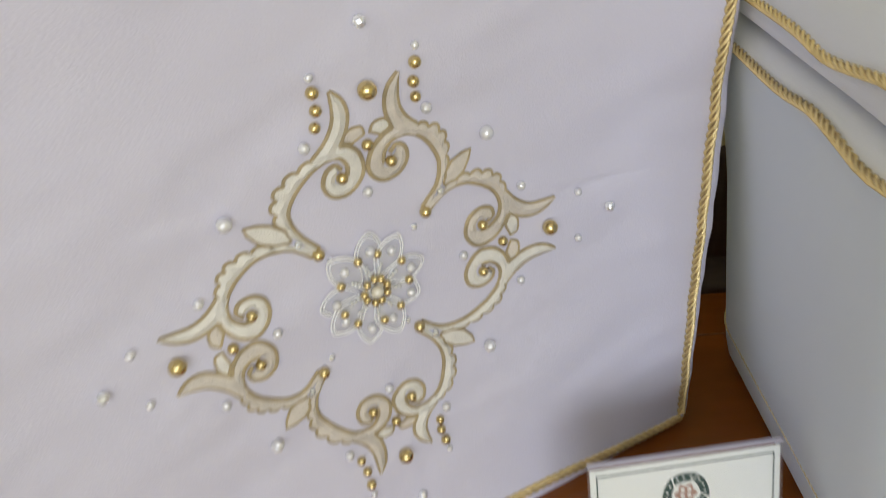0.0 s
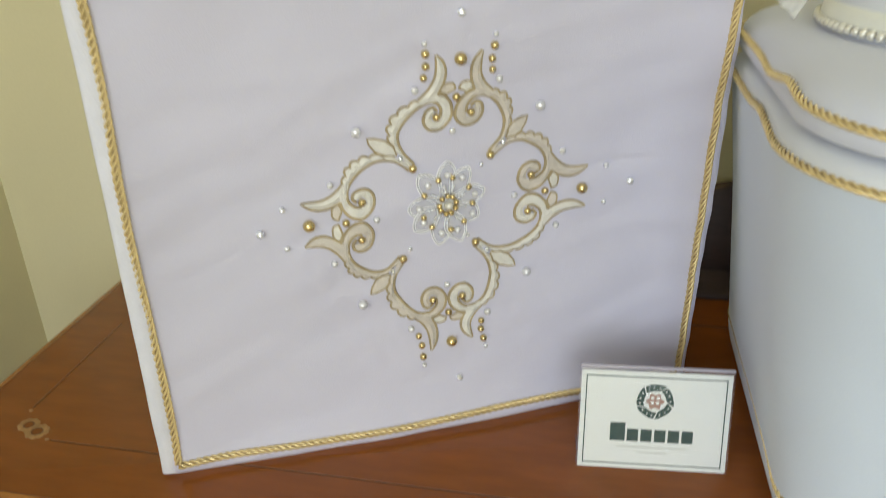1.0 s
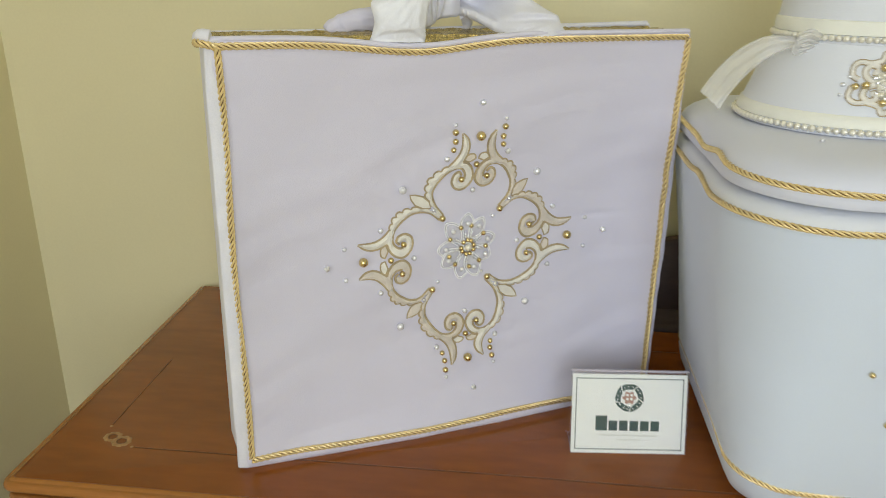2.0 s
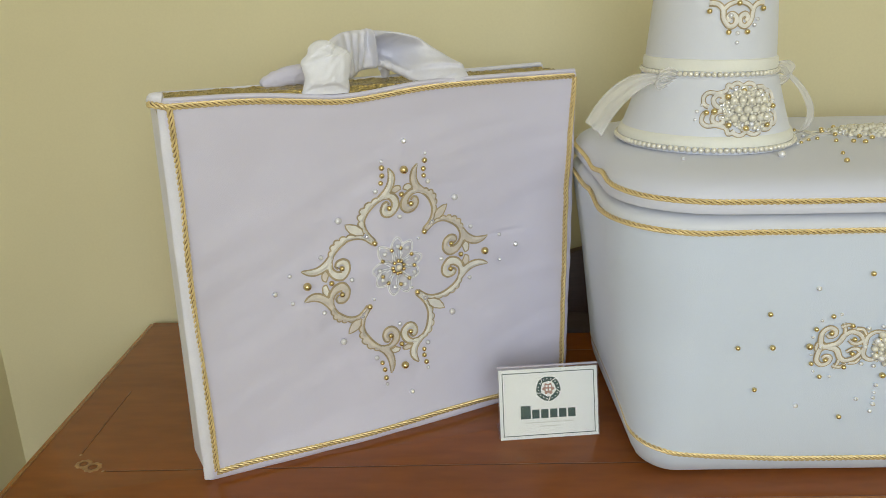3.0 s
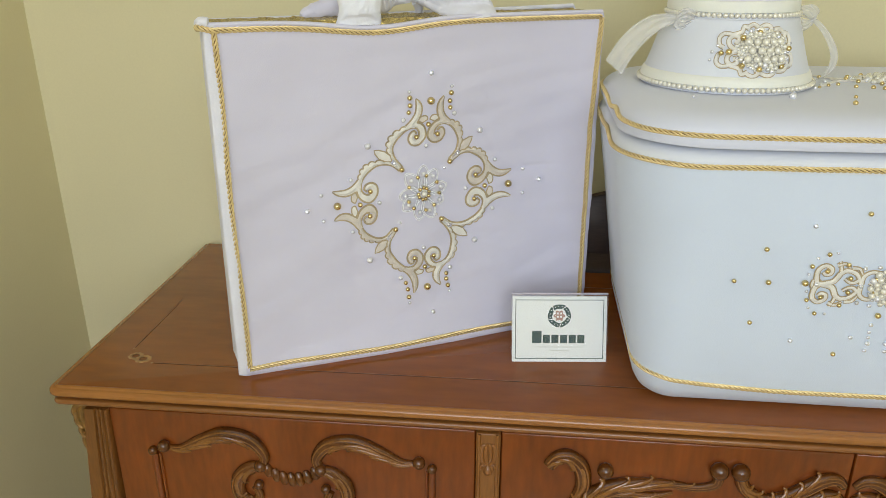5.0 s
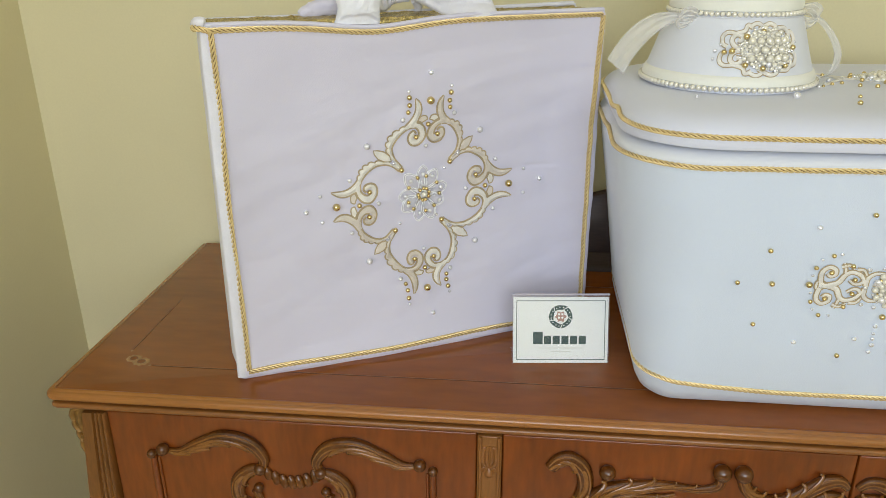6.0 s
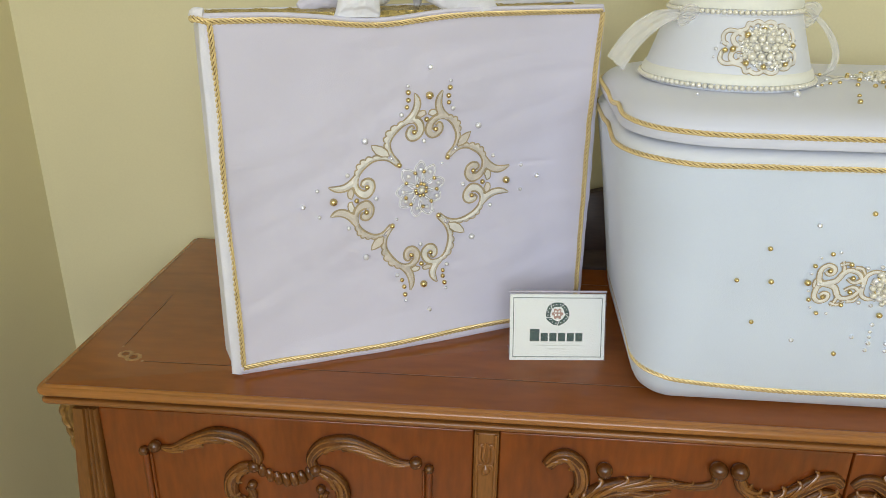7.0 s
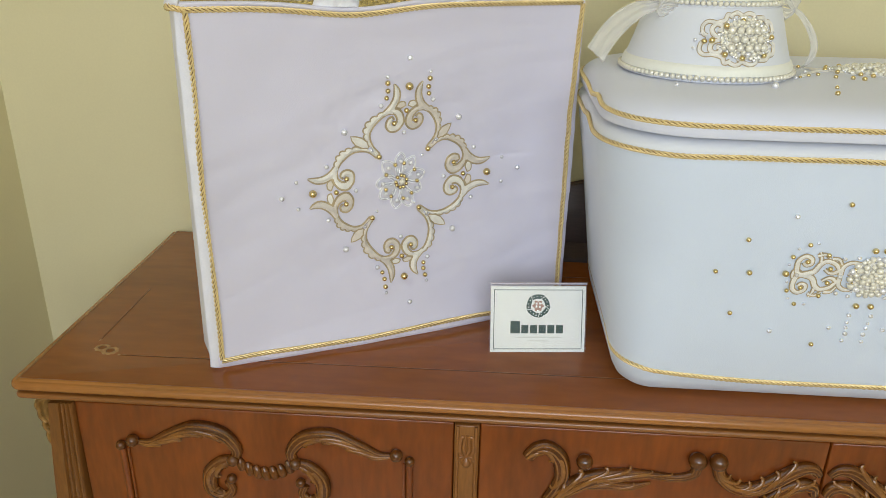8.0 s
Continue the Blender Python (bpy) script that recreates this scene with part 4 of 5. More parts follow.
def half_arm(turn, flip, kind):
    """One scroll of an arm, drawn upright and then turned."""
    c, s = math.cos(turn), math.sin(turn)

    def put(pts, h=0.0, per=6):
        flat = smooth_path([(flip * x, z, 0) for x, z in pts], per)
        return np.array([on_motif(x * c - z * s, x * s + z * c, h) for x, z, _ in flat])

    inner = [(0.0375, 0.0420), (0.0472, 0.0545), (0.0489, 0.0682), (0.0434, 0.0802), (0.0352, 0.0900), (0.0262, 0.0948), (0.0170, 0.0943), (0.0115, 0.0885), (0.0110, 0.0823)]
    base = smooth_path([(0.0498, 0.0545, 0), (0.0528, 0.0645, 0), (0.0528, 0.0755, 0), (0.0493, 0.0855, 0), (0.0420, 0.0930, 0), (0.0325, 0.0965, 0)], 12)
    _, away, _ = frames(base, (0, 0, 1))
    bulge = 0.0026 * np.abs(np.sin(np.linspace(0, 6 * math.pi, len(base)))) ** 0.75
    outer = [(q[0], q[1]) for q in (base + away * bulge[:, None])[::2]]
    spiral = [(0.0168, 0.1009), (0.0100, 0.0985), (0.0037, 0.0921), (0.0015, 0.0824), (0.0055, 0.0752), (0.0128, 0.0713), (0.0215, 0.0730), (0.0260, 0.0801), (0.0243, 0.0880), (0.0190, 0.0905), (0.0150, 0.0870)]
    horn_in, horn_out = [(0.0168, 0.1009), (0.0126, 0.1105), (0.0118, 0.1189), (0.0145, 0.1265), (0.0200, 0.1320)], [(0.0200, 0.1320), (0.0203, 0.1165), (0.0253, 0.1060), (0.0330, 0.0985)]
    up = (0.0, -1.0, 0.0)
    bm = bmesh.new()
    a, b = put(inner[:6], 0.0006, 8), put([(0.0392, 0.0394), (0.0470, 0.0470), *outer, (0.0240, 0.0990)], 0.0006, 8)
    b = b[np.linspace(0, len(b) - 1, len(a)).astype(int)]
    loft([[p, p * 0.5 + q * 0.5 + np.array((0, -0.0024, 0)), q] for p, q in zip(a, b)], False, False, bm)
    a, b = put(horn_in, 0.0006, 8), put([(0.0330, 0.0985), (0.0253, 0.1060), (0.0215, 0.1140), (0.0203, 0.1220), (0.0200, 0.1320)], 0.0006, 8)
    loft([[p, p * 0.5 + q * 0.5 + np.array((0, -0.0024, 0)), q] for p, q in zip(a, b)], False, False, bm)
    a, b = put([*inner[5:], (0.0120, 0.0795), (0.0155, 0.0785), (0.0190, 0.0810), (0.0175, 0.0850)], 0.0006, 8), put(spiral[:-1], 0.0006, 8)
    b = b[np.linspace(0, len(b) - 1, len(a)).astype(int)]
    loft([[p, p * 0.5 + q * 0.5 + np.array((0, -0.0018, 0)), q] for p, q in zip(a, b)], False, False, bm)
    ring = put([(0.0330, 0.0985), (0.0270, 0.1035), (0.0168, 0.1009), (0.0150, 0.0960), (0.0170, 0.0940), (0.0262, 0.0944), (0.0352, 0.0897), (0.0380, 0.0930)], 0.0011, 3)
    mid = bm.verts.new(ring.mean(0) + np.array((0, -0.0010, 0)))
    patch = [bm.verts.new(q) for q in ring]
    for i in range(len(patch)):
        bm.faces.new((patch[i], patch[(i + 1) % len(patch)], mid))
    part("scroll_fill", bm, M_FILLG if kind else M_FILL, motif)
    bm = bmesh.new()
    for line, r in ((inner, 0.00148), (outer, 0.00108), (horn_in, 0.00130), (horn_out, 0.00118), (spiral, 0.00148)):
        tube(put(line, 0.0006, 7), r, up, 6, 0.8, False, bm)
    part("scroll_outline", bm, M_OUTLINE, motif, "tan gold thread outline")
    tip = [(0.0016, 0.1033), (0.0042, 0.1078), (0.0115, 0.1079), (0.0150, 0.1030), (0.0090, 0.1000)]
    leaf(put(tip, 0.0007, 5), M_FILL if kind else M_FILLG)


def leaf(line, mat):
    mid = line.mean(0) + np.array((0, -0.0012, 0))
    bm = bmesh.new()
    vs = [bm.verts.new(p) for p in line]
    m = bm.verts.new(mid)
    for i in range(len(vs)):
        bm.faces.new((vs[i], vs[(i + 1) % len(vs)], m))
    part("leaf_fill", bm, mat, motif)
    part("leaf_outline", tube(line, 0.0009, (0, -1, 0), 6, 0.8, True), M_OUTLINE, motif)


for k in range(4):
    turn = k * math.pi / 2
    for flip in (-1, 1):
        half_arm(turn, flip, (k + (flip > 0)) % 2)
    d = turn + math.pi / 4
    c, s = math.cos(d), math.sin(d)
    pts = [(0.0740, 0.0), (0.0800, 0.0050), (0.0880, 0.0062), (0.0955, 0.0034), (0.1000, 0.0), (0.0955, -0.0034), (0.0880, -0.0062), (0.0800, -0.0050)]
    leaf(np.array([on_motif(x * c - z * s, x * s + z * c, 0.0012) for x, z in pts]), M_FILL if k in (1, 3) else M_FILLG)

    def arm_bead(kind, x, z, r):
        a, b = math.cos(turn), math.sin(turn)
        p = on_motif(x * a - z * b, x * b + z * a, r * 0.75)
        bead(kind, bag, p, r)

    arm_bead("gold", 0.0, 0.128, 0.0052)
    arm_bead("gold", 0.0, 0.0970, 0.0034)
    arm_bead("pearl", 0.0, 0.0690, 0.0030)
    arm_bead("crystal", 0.0, 0.1650, 0.0036)
    for f in (-1, 1):
        arm_bead("gold", f * 0.0152, 0.0825, 0.0034)
        if k in (0, 2):
            for i, (x, z) in enumerate(((0.0290, 0.1350), (0.0288, 0.1245), (0.0306, 0.1155))):
                arm_bead("gold", f * x, z, 0.0035 - 0.0002 * i)
            arm_bead("pearl", f * 0.0375, 0.1070, 0.0032)
            arm_bead("pearl", f * 0.0290, 0.1435, 0.0023)
        else:
            arm_bead("pearl", f * 0.0345, 0.1080, 0.0030)
            arm_bead("pearl", f * 0.0185, 0.1465, 0.0026)
    for kind, rad, r in (("gold", 0.0552, 0.0037), ("crystal", 0.0445, 0.0021), ("pearl", 0.1115, 0.0043), ("crystal", 0.0700, 0.0022)):
        p = on_motif(rad * c, rad * s, r * 0.75)
        bead(kind, bag, p, r)

# the beaded flower at its middle
def on_flower(x, z, h):
    return on_bag(0.2715 + 0.96 * x, 0.2192 + 1.03 * z + 0.014 * x, h)


flower = part("flower", tube([on_flower(0.0045 * math.cos(a), 0.0045 * math.sin(a), 0.002) for a in np.linspace(0, 2 * math.pi, 16, endpoint=False)], 0.002, (0, -1, 0), 6, 1, True), M_THREAD, bag, "raised flower of beads and sheer petals")


def petal(angle, reach, width, lift):
    """A sheer petal with two white thread rims."""
    c, s = math.cos(angle), math.sin(angle)
    shape = [(0.006, 0), (0.012, width * 0.5), (reach * 0.56, width * 0.98), (reach * 0.80, width * 0.80), (reach * 0.95, width * 0.36), (reach, 0), (reach * 0.94, -width * 0.42), (reach * 0.78, -width * 0.82), (reach * 0.54, -width), (0.012, -width * 0.55)]
    line = np.array([on_flower(x * c - z * s, x * s + z * c, lift * (0.4 + x / reach)) for x, z, _ in smooth_path([(x, z, 0) for x, z in shape], 4, True)])
    bm = bmesh.new()
    vs = [bm.verts.new(p) for p in line]
    m = bm.verts.new(on_flower(reach * 0.55 * c, reach * 0.55 * s, lift * 1.5))
    for i in range(len(vs)):
        bm.faces.new((vs[i], vs[(i + 1) % len(vs)], m))
    part("petal", bm, M_PETAL, flower, "sheer white organza petal")
    bm = tube(line, 0.00050, (0, -1, 0), 5, 1, True)
    line2 = line * 0.80 + np.array(line.mean(0)) * 0.20 + np.array((0.0006 * c, 0, 0.0006 * s))
    line2[:, 1] -= 0.0005
    tube(line2, 0.00040, (0, -1, 0), 5, 1, True, bm)
    part("petal_thread", bm, M_THREAD, flower)


petal_rnd = random.Random(3)
for k in range(9):
    a = k * 2 * math.pi / 9 + 0.30 + petal_rnd.uniform(-0.13, 0.13)
    petal(a, petal_rnd.uniform(0.034, 0.0395), petal_rnd.uniform(0.0092, 0.0112), 0.0030 if k % 2 else 0.0018)
    bead("gold", flower, on_flower(0.0240 * math.cos(a + 0.36), 0.0240 * math.sin(a + 0.36), 0.0040), 0.0028)
    bead("pearl", flower, on_flower(0.0265 * math.cos(a), 0.0265 * math.sin(a), 0.0044), 0.0030)
    bead("gold", flower, on_flower(0.0080 * math.cos(a), 0.0080 * math.sin(a), 0.0060), 0.0026)
    for rr in (0.0118, 0.0146, 0.0172):
        bead("crystal", flower, on_flower(rr * math.cos(a + 0.2), rr * math.sin(a + 0.2), 0.0044), 0.0013)
bead("cream", flower, on_flower(0.0006, -0.0006, 0.0065), 0.0042)

# ---- the name card in its stand ----
card = thing("name_card", "white card with green border in a clear acrylic stand", "card", pose(0.0875, 0.3065, TABLE, 0, 0, 5.6))
LEAN_CARD = Matrix.Rotation(radians(-15.5), 4, "X")
CARD_W, CARD_H = 0.1285, 0.0912


def leaned(bm):
    bmesh.ops.transform(bm, matrix=LEAN_CARD, verts=bm.verts)
    return bm


part("stand", leaned(slab(-0.0015, CARD_W + 0.0015, -0.0012, 0.0, 0.0, CARD_H + 0.0025, 0.0004, 1)), M_ACRYL, card, "clear acrylic front sheet")
part("stand", leaned(slab(-0.0015, CARD_W + 0.0015, 0.0012, 0.0030, 0.0, CARD_H + 0.0025, 0.0004, 1)), M_ACRYL, card, "clear acrylic back sheet")
part("stand_edge", leaned(slab(-0.0015, CARD_W + 0.0015, -0.0014, 0.0032, CARD_H + 0.0025, CARD_H + 0.0050, 0.001, 2)), clear("acrylic_edge", (0.62, 0.58, 0.66), 0.1, 0.75), card, "polished acrylic top edge")
part("stand_foot", slab(0.0, CARD_W, 0.004, 0.040, 0.0, 0.0025, 0.0005, 1), M_ACRYL, card, "clear acrylic foot")
part("paper", leaned(slab(0, CARD_W, 0.0002, 0.0010, 0.0005, CARD_H, 0)), M_CARD, card, "white printed card", smooth=False)


def ink(boxes, mat, name, depth=0.0003):
    bm = bmesh.new()
    for x0, x1, z0, z1 in boxes:
        box(bm, x0, x1, 0.0002 - depth, 0.0002, z0, z1)
    part(name, leaned(bm), mat, card, smooth=False)


W, Hh = CARD_W, CARD_H
ink([(0.004, W - 0.004, 0.0045, 0.0054), (0.004, W - 0.004, Hh - 0.0054, Hh - 0.0045), (0.004, 0.0049, 0.0055, Hh - 0.0055), (W - 0.0049, W - 0.004, 0.0055, Hh - 0.0055)], M_GREEN, "printed_border")
ink([(0.0270, 0.0400, 0.0265, 0.0435)] + [(0.0418 + 0.0118 * k, 0.0514 + 0.0118 * k, 0.0265, 0.0380) for k in range(5)], M_GREEN, "printed_name_bars")
ink([(0.033, 0.096, 0.0205, 0.0216), (0.051, 0.078, 0.0155, 0.0165)], M_FAINT, "printed_line_bars")
for k in range(5):
    bm = bmesh.new()
    a0 = radians(90 + 72 * k)
    pts = [(0.0166, -0.60), (0.0160, -0.30), (0.0156, 0.0), (0.0160, 0.30), (0.0160, 0.58), (0.0106, 0.80), (0.0100, 0.45), (0.0096, 0.10), (0.0100, -0.32)]
    ring = [(0.0640 + r * math.cos(a0 + a), 0.0645 + r * math.sin(a0 + a)) for r, a in pts]
    loft([[(x, 0.0002, z) for x, z in ring], [(x, -0.0001, z) for x, z in ring]], True, True, bm)
    segment = part("printed_emblem_segment", leaned(bm), M_GREEN, card, smooth=False)
    bm = bmesh.new()
    for a in (-0.28, 0.12, 0.46):
        x, z = 0.0640 + 0.0130 * math.cos(a0 + a), 0.0645 + 0.0130 * math.sin(a0 + a)
        spot = [(x + 0.0009 * math.cos(q), z + 0.0006 * math.sin(q)) for q in np.linspace(0, 2 * math.pi, 10, endpoint=False)]
        loft([[(i, -0.0001, j) for i, j in spot], [(i, -0.0003, j) for i, j in spot]], True, True, bm)
    part("emblem_spot", leaned(bm), M_CARD, segment, smooth=False)
bm = bmesh.new()
ring = [(0.0640 + (0.0068 + 0.0012 * math.cos(6 * a)) * math.cos(a), 0.0645 + (0.0068 + 0.0012 * math.cos(6 * a)) * math.sin(a)) for a in np.linspace(0, 2 * math.pi, 36, endpoint=False)]
loft([[(x, 0.0002, z) for x, z in ring], [(x, -0.0001, z) for x, z in ring]], True, True, bm)
part("printed_emblem_middle", leaned(bm), M_BROWN, card, smooth=False)
ink([(0.0605, 0.0630, 0.0665, 0.0690), (0.0650, 0.0675, 0.0665, 0.0690), (0.0605, 0.0630, 0.0620, 0.0645), (0.0650, 0.0675, 0.0620, 0.0645)], M_CARD, "printed_emblem_spots", 0.0006)

# ---- the large case ----
CASE_X, CASE_Y = 0.505, 0.345
case = thing("case", "large bluish-white satin case with gold cords and bead clusters", "case", pose(CASE_X, CASE_Y, TABLE))


def case_front(z):
    """The front's distance before the case's middle, by height over the sideboard."""
    return 0.345 - (0.214 - (z - 0.05) * 0.12)


def case_ring(z, inset=0.0, slim=0.0):
    back = 0.205 + 0.10 * z - inset
    hy, cy = (case_front(z) - inset + back) / 2, (back - case_front(z) + inset) / 2
    hx = min(0.2610 + 0.150 * z, 0.3085) - inset - slim
    r = min(0.041 + 0.255 * z, 0.093) + slim * 2
    ring = rounded(0, cy, hx, hy, r - inset * 0.5, 14, 16)
    return [(x, y + 0.0012 * noise.noise(Vector((x * 9, y * 9, z * 14))), z + 0.0) for x, y in ring]


def rise(x, y, amount):
    """The lower seam climbs from the front round to the ends."""
    f = min(1, max(0, (y + 0.150) / 0.13))
    return amount * (0.62 * f * f * (3 - 2 * f) + 0.38 * min(1, max(0, (abs(x) - 0.10) / 0.14)) ** 2)


rings = [case_ring(0.0, 0.026), case_ring(0.0018, 0.0195), case_ring(0.0055, 0.0125), case_ring(0.012, 0.0062), case_ring(0.024, 0.0018), case_ring(0.04, 0.0)]
rings += [case_ring(z) for z in np.linspace(0.06, 0.312, 14)]
# the body's top and neck, in greyer satin to paint the shade below the lid
shade_shoulder = []
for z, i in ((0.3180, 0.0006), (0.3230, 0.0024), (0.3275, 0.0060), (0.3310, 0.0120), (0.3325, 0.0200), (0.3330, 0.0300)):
    shade_shoulder.append(case_ring(z, i))
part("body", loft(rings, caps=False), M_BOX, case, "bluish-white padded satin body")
part("shade_shoulder", loft([rings[-1]] + shade_shoulder), M_HAT, case, "padded top of the body, greyed for the shade under the lid")
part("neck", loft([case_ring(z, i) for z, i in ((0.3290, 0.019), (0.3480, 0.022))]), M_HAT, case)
rings = []
for z, i in ((0.3390, 0.020), (0.3355, 0.007), (0.3346, 0.0016), (0.3356, -0.0018), (0.3400, -0.0030), (0.346, -0.0022), (0.353, 0.0), (0.3575, 0.003), (0.3620, 0.008), (0.3658, 0.015), (0.3686, 0.024), (0.3704, 0.036), (0.3712, 0.05), (0.3716, 0.09)):
    low = max(0, min(1, (0.356 - z) / 0.015))
    rings.append([(x, y, zz + (0.0034 * noise.noise(Vector((x * 6, y * 6, 2.0))) - 0.0035 * x) * low) for x, y, zz in case_ring(z, i, 0.004)])
part("lid", loft(rings), M_LID_TINT, case, "padded satin lid slightly ajar, tinted lilac-blue for the light on top")


def case_cord(z, out, wave, slim=0.0, climb=0.0, kink=0.0):
    ring = np.array(case_ring(z, -out, slim))
    for p in ring:
        p[2] += wave * noise.noise(Vector((p[0] * 11, p[1] * 11, z * 50))) + rise(p[0], p[1], climb)
        if p[0] < -0.2:
            p[2] += kink * (math.exp(-((p[1] + 0.050) / 0.022) ** 2) - 0.8 * math.exp(-((p[1] - 0.010) / 0.022) ** 2))
    rope_part(ring, (0, 0, 1), case, True, 0.0031)


case_cord(0.0302, 0.0012, 0.002, 0.0, 0.025)
case_cord(0.3165, 0.0010, 0.0020, 0.0, 0.0, -0.0035)
case_cord(0.3495, 0.0022, 0.0020, 0.004, 0.0, 0.0040)


def on_case(x, z, h=0.0):
    """A place on the case's front, by world width and height."""
    return Vector((x - CASE_X, -case_front(z - TABLE) - h, z - TABLE))


def scrollwork(place, scale, parent, rnd, name="scrollwork"):
    """A band of embroidered S scrolls on either side of a pearl cluster; place(x, z, h) puts it on its surface."""
    for s in (-1, 1):
        bm, fill = bmesh.new(), bmesh.new()
        for v in (-1, 1):
            for pts, w in (([(0.0720, 0.0), (0.0805, 0.0015), (0.0830, 0.0110), (0.0820, 0.0185), (0.0760, 0.0232), (0.0692, 0.0200), (0.0685, 0.0140), (0.0735, 0.0118), (0.0770, 0.0150)], 0.0030),
                           ([(0.0750, 0.0), (0.0640, 0.0040), (0.0580, 0.0145), (0.0510, 0.0180), (0.0410, 0.0135), (0.0345, 0.0020)], 0.0034),
                           ([(0.0580, 0.0140), (0.0592, 0.0210), (0.0618, 0.0285)], 0.0022),
                           ([(0.0370, 0.0075), (0.0415, 0.0035), (0.0470, 0.0035), (0.0525, 0.0075)], 0.0024),
                           ([(0.0345, 0.0010), (0.0335, 0.0115), (0.0260, 0.0172), (0.0150, 0.0160)], 0.0028),
                           ([(0.0260, 0.0040), (0.0225, 0.0032), (0.0160, 0.0055)], 0.0024),
                           ([(0.0640, 0.0240), (0.0560, 0.0262), (0.0500, 0.0215)], 0.0020),
                           ([(0.0475, 0.0212), (0.0400, 0.0205), (0.0355, 0.0140)], 0.0021),
                           ([(0.0860, 0.0), (0.0850, 0.0042), (0.0805, 0.0050), (0.0770, 0.0022)], 0.0018)):
                flat = smooth_path([(x, z, 0) for x, z in pts], 6)
                tan = np.gradient(flat, axis=0)
                nor = np.stack([-tan[:, 1], tan[:, 0], 0 * tan[:, 0]], 1) / np.linalg.norm(tan, axis=1, keepdims=True)
                taper = np.linspace(1.0, 0.6, len(flat))[:, None]
                tube([place(s * x * scale, v * z * scale, 0.0004) for x, z, _ in flat], w * scale * taper[:, 0], (0, -1, 0), 8, 0.5, False, fill)
                for o in (-1, 1):
                    tube([place(s * x * scale, v * z * scale, 0.0006) for x, z, _ in flat + o * nor * w * taper], 0.0008 * scale, (0, -1, 0), 6, 0.8, False, bm)
        ob = part(name, fill, M_FILL, parent, "cream embroidered scrolls with tan edges")
        part("scroll_outline", bm, M_OUTLINE, ob)


def cluster(place, w, h, count, parent, rnd, sizes=(0.0036, 0.0052), rows=()):
    """Pearls heaped close together, large ones in the given rows first, with small crystals round the rim."""
    pad = bmesh.new()
    loft([[place(w * q * math.cos(a), h * q * math.sin(a), lift) for a in np.linspace(0, 2 * math.pi, 28, endpoint=False)] for q, lift in ((1.0, -0.0005), (0.98, 0.0012), (0.8, 0.0030), (0.45, 0.0050), (0.05, 0.0058))], True, True, pad)
    part("cluster_pad", pad, M_FILL, parent, "cream padding under the pearls")
    done = list(rows)
    for x, z, r in rows:
        bead("cream", parent, place(x, z, 0.0055 * (1 - (x / w) ** 2 - (z / h) ** 2) + r * 0.8), r)
    for _ in range(4000):
        if len(done) >= count:
            break
        a, q = rnd.uniform(0, 2 * math.pi), math.sqrt(rnd.random())
        x, z, r = w * q * math.cos(a), h * q * math.sin(a), rnd.uniform(*sizes)
        if all((x - X) ** 2 + (z - Z) ** 2 > (0.76 * (r + R)) ** 2 for X, Z, R in done):
            done.append((x, z, r))
            lift = 0.0055 * (1 - q * q) + r * 0.7
            bead("cream" if rnd.random() < 0.93 else "pearl", parent, place(x, z, lift), r)
    for _ in range(count // 2):
        a, q = rnd.uniform(0, 2 * math.pi), rnd.uniform(0.75, 1.1)
        bead("crystal" if rnd.random() < 0.6 else "cream", parent, place(w * q * math.cos(a), h * q * math.sin(a), 0.003), rnd.uniform(0.0014, 0.0022))


rnd = random.Random(5)
MX, MZ = 0.502, 1.082
scrollwork(lambda x, z, h: on_case(MX + x, MZ + z, h), 1.0, case, rnd)
cluster(lambda x, z, h: on_case(MX + x, MZ + z, h), 0.0245, 0.0245, 75, case, rnd, (0.0026, 0.0040))
for x, z, r in ((0.0940, 0.0010, 0.0037), (0.0735, 0.0165, 0.0027), (0.0740, -0.0165, 0.0026), (0.0475, 0.0090, 0.0027), (0.0465, -0.0090, 0.0027), (0.0205, 0.0090, 0.0029), (0.0190, -0.0080, 0.0026), (0.0905, 0.0220, 0.0026), (0.0755, 0.0375, 0.0026), (0.0530, 0.0258, 0.0026), (0.0880, -0.0210, 0.0025), (0.0760, -0.0380, 0.0025), (0.0520, -0.0260, 0.0026), (0.0080, -0.0370, 0.0034), (0.0060, 0.0335, 0.0034)):
    for s in (-1, 1):
        bead("gold", case, on_case(MX + s * x, MZ + z, r * 0.75), r)
for x, z, r in ((0.142, 0.041, 0.0028), (0.170, 0.0, 0.0027), (0.133, 0.0, 0.0031), (0.144, -0.054, 0.0027), (0.045, 0.087, 0.0028), (0.044, -0.092, 0.0028)):
    for s in (-1, 1):
        bead("gold", case, on_case(MX + s * x, MZ + z, r * 0.75), r)
for x, z, r in ((0.097, 0.071, 0.0029), (0.095, -0.076, 0.0029), (0.010, -0.075, 0.0029), (0.0815, -0.0005, 0.0026), (0.0345, -0.0005, 0.0027), (0.0350, 0.0220, 0.0025), (0.0340, -0.0220, 0.0025), (0.0860, 0.0320, 0.0017), (0.0670, 0.0395, 0.0018), (0.0920, 0.0120, 0.0017), (0.0900, -0.0100, 0.0017), (0.0840, -0.0310, 0.0017), (0.0650, -0.0380, 0.0018), (0.0200, 0.0240, 0.0024), (0.0200, -0.0250, 0.0024), (0.012, -0.050, 0.0026), (0.0115, -0.060, 0.0020), (0.011, -0.067, 0.0022), (0.011, -0.085, 0.0024), (0.030, -0.068, 0.0026)):
    for s in (-1, 1):
        bead("crystal", case, on_case(MX + s * x, MZ + z, r * 0.75), r)


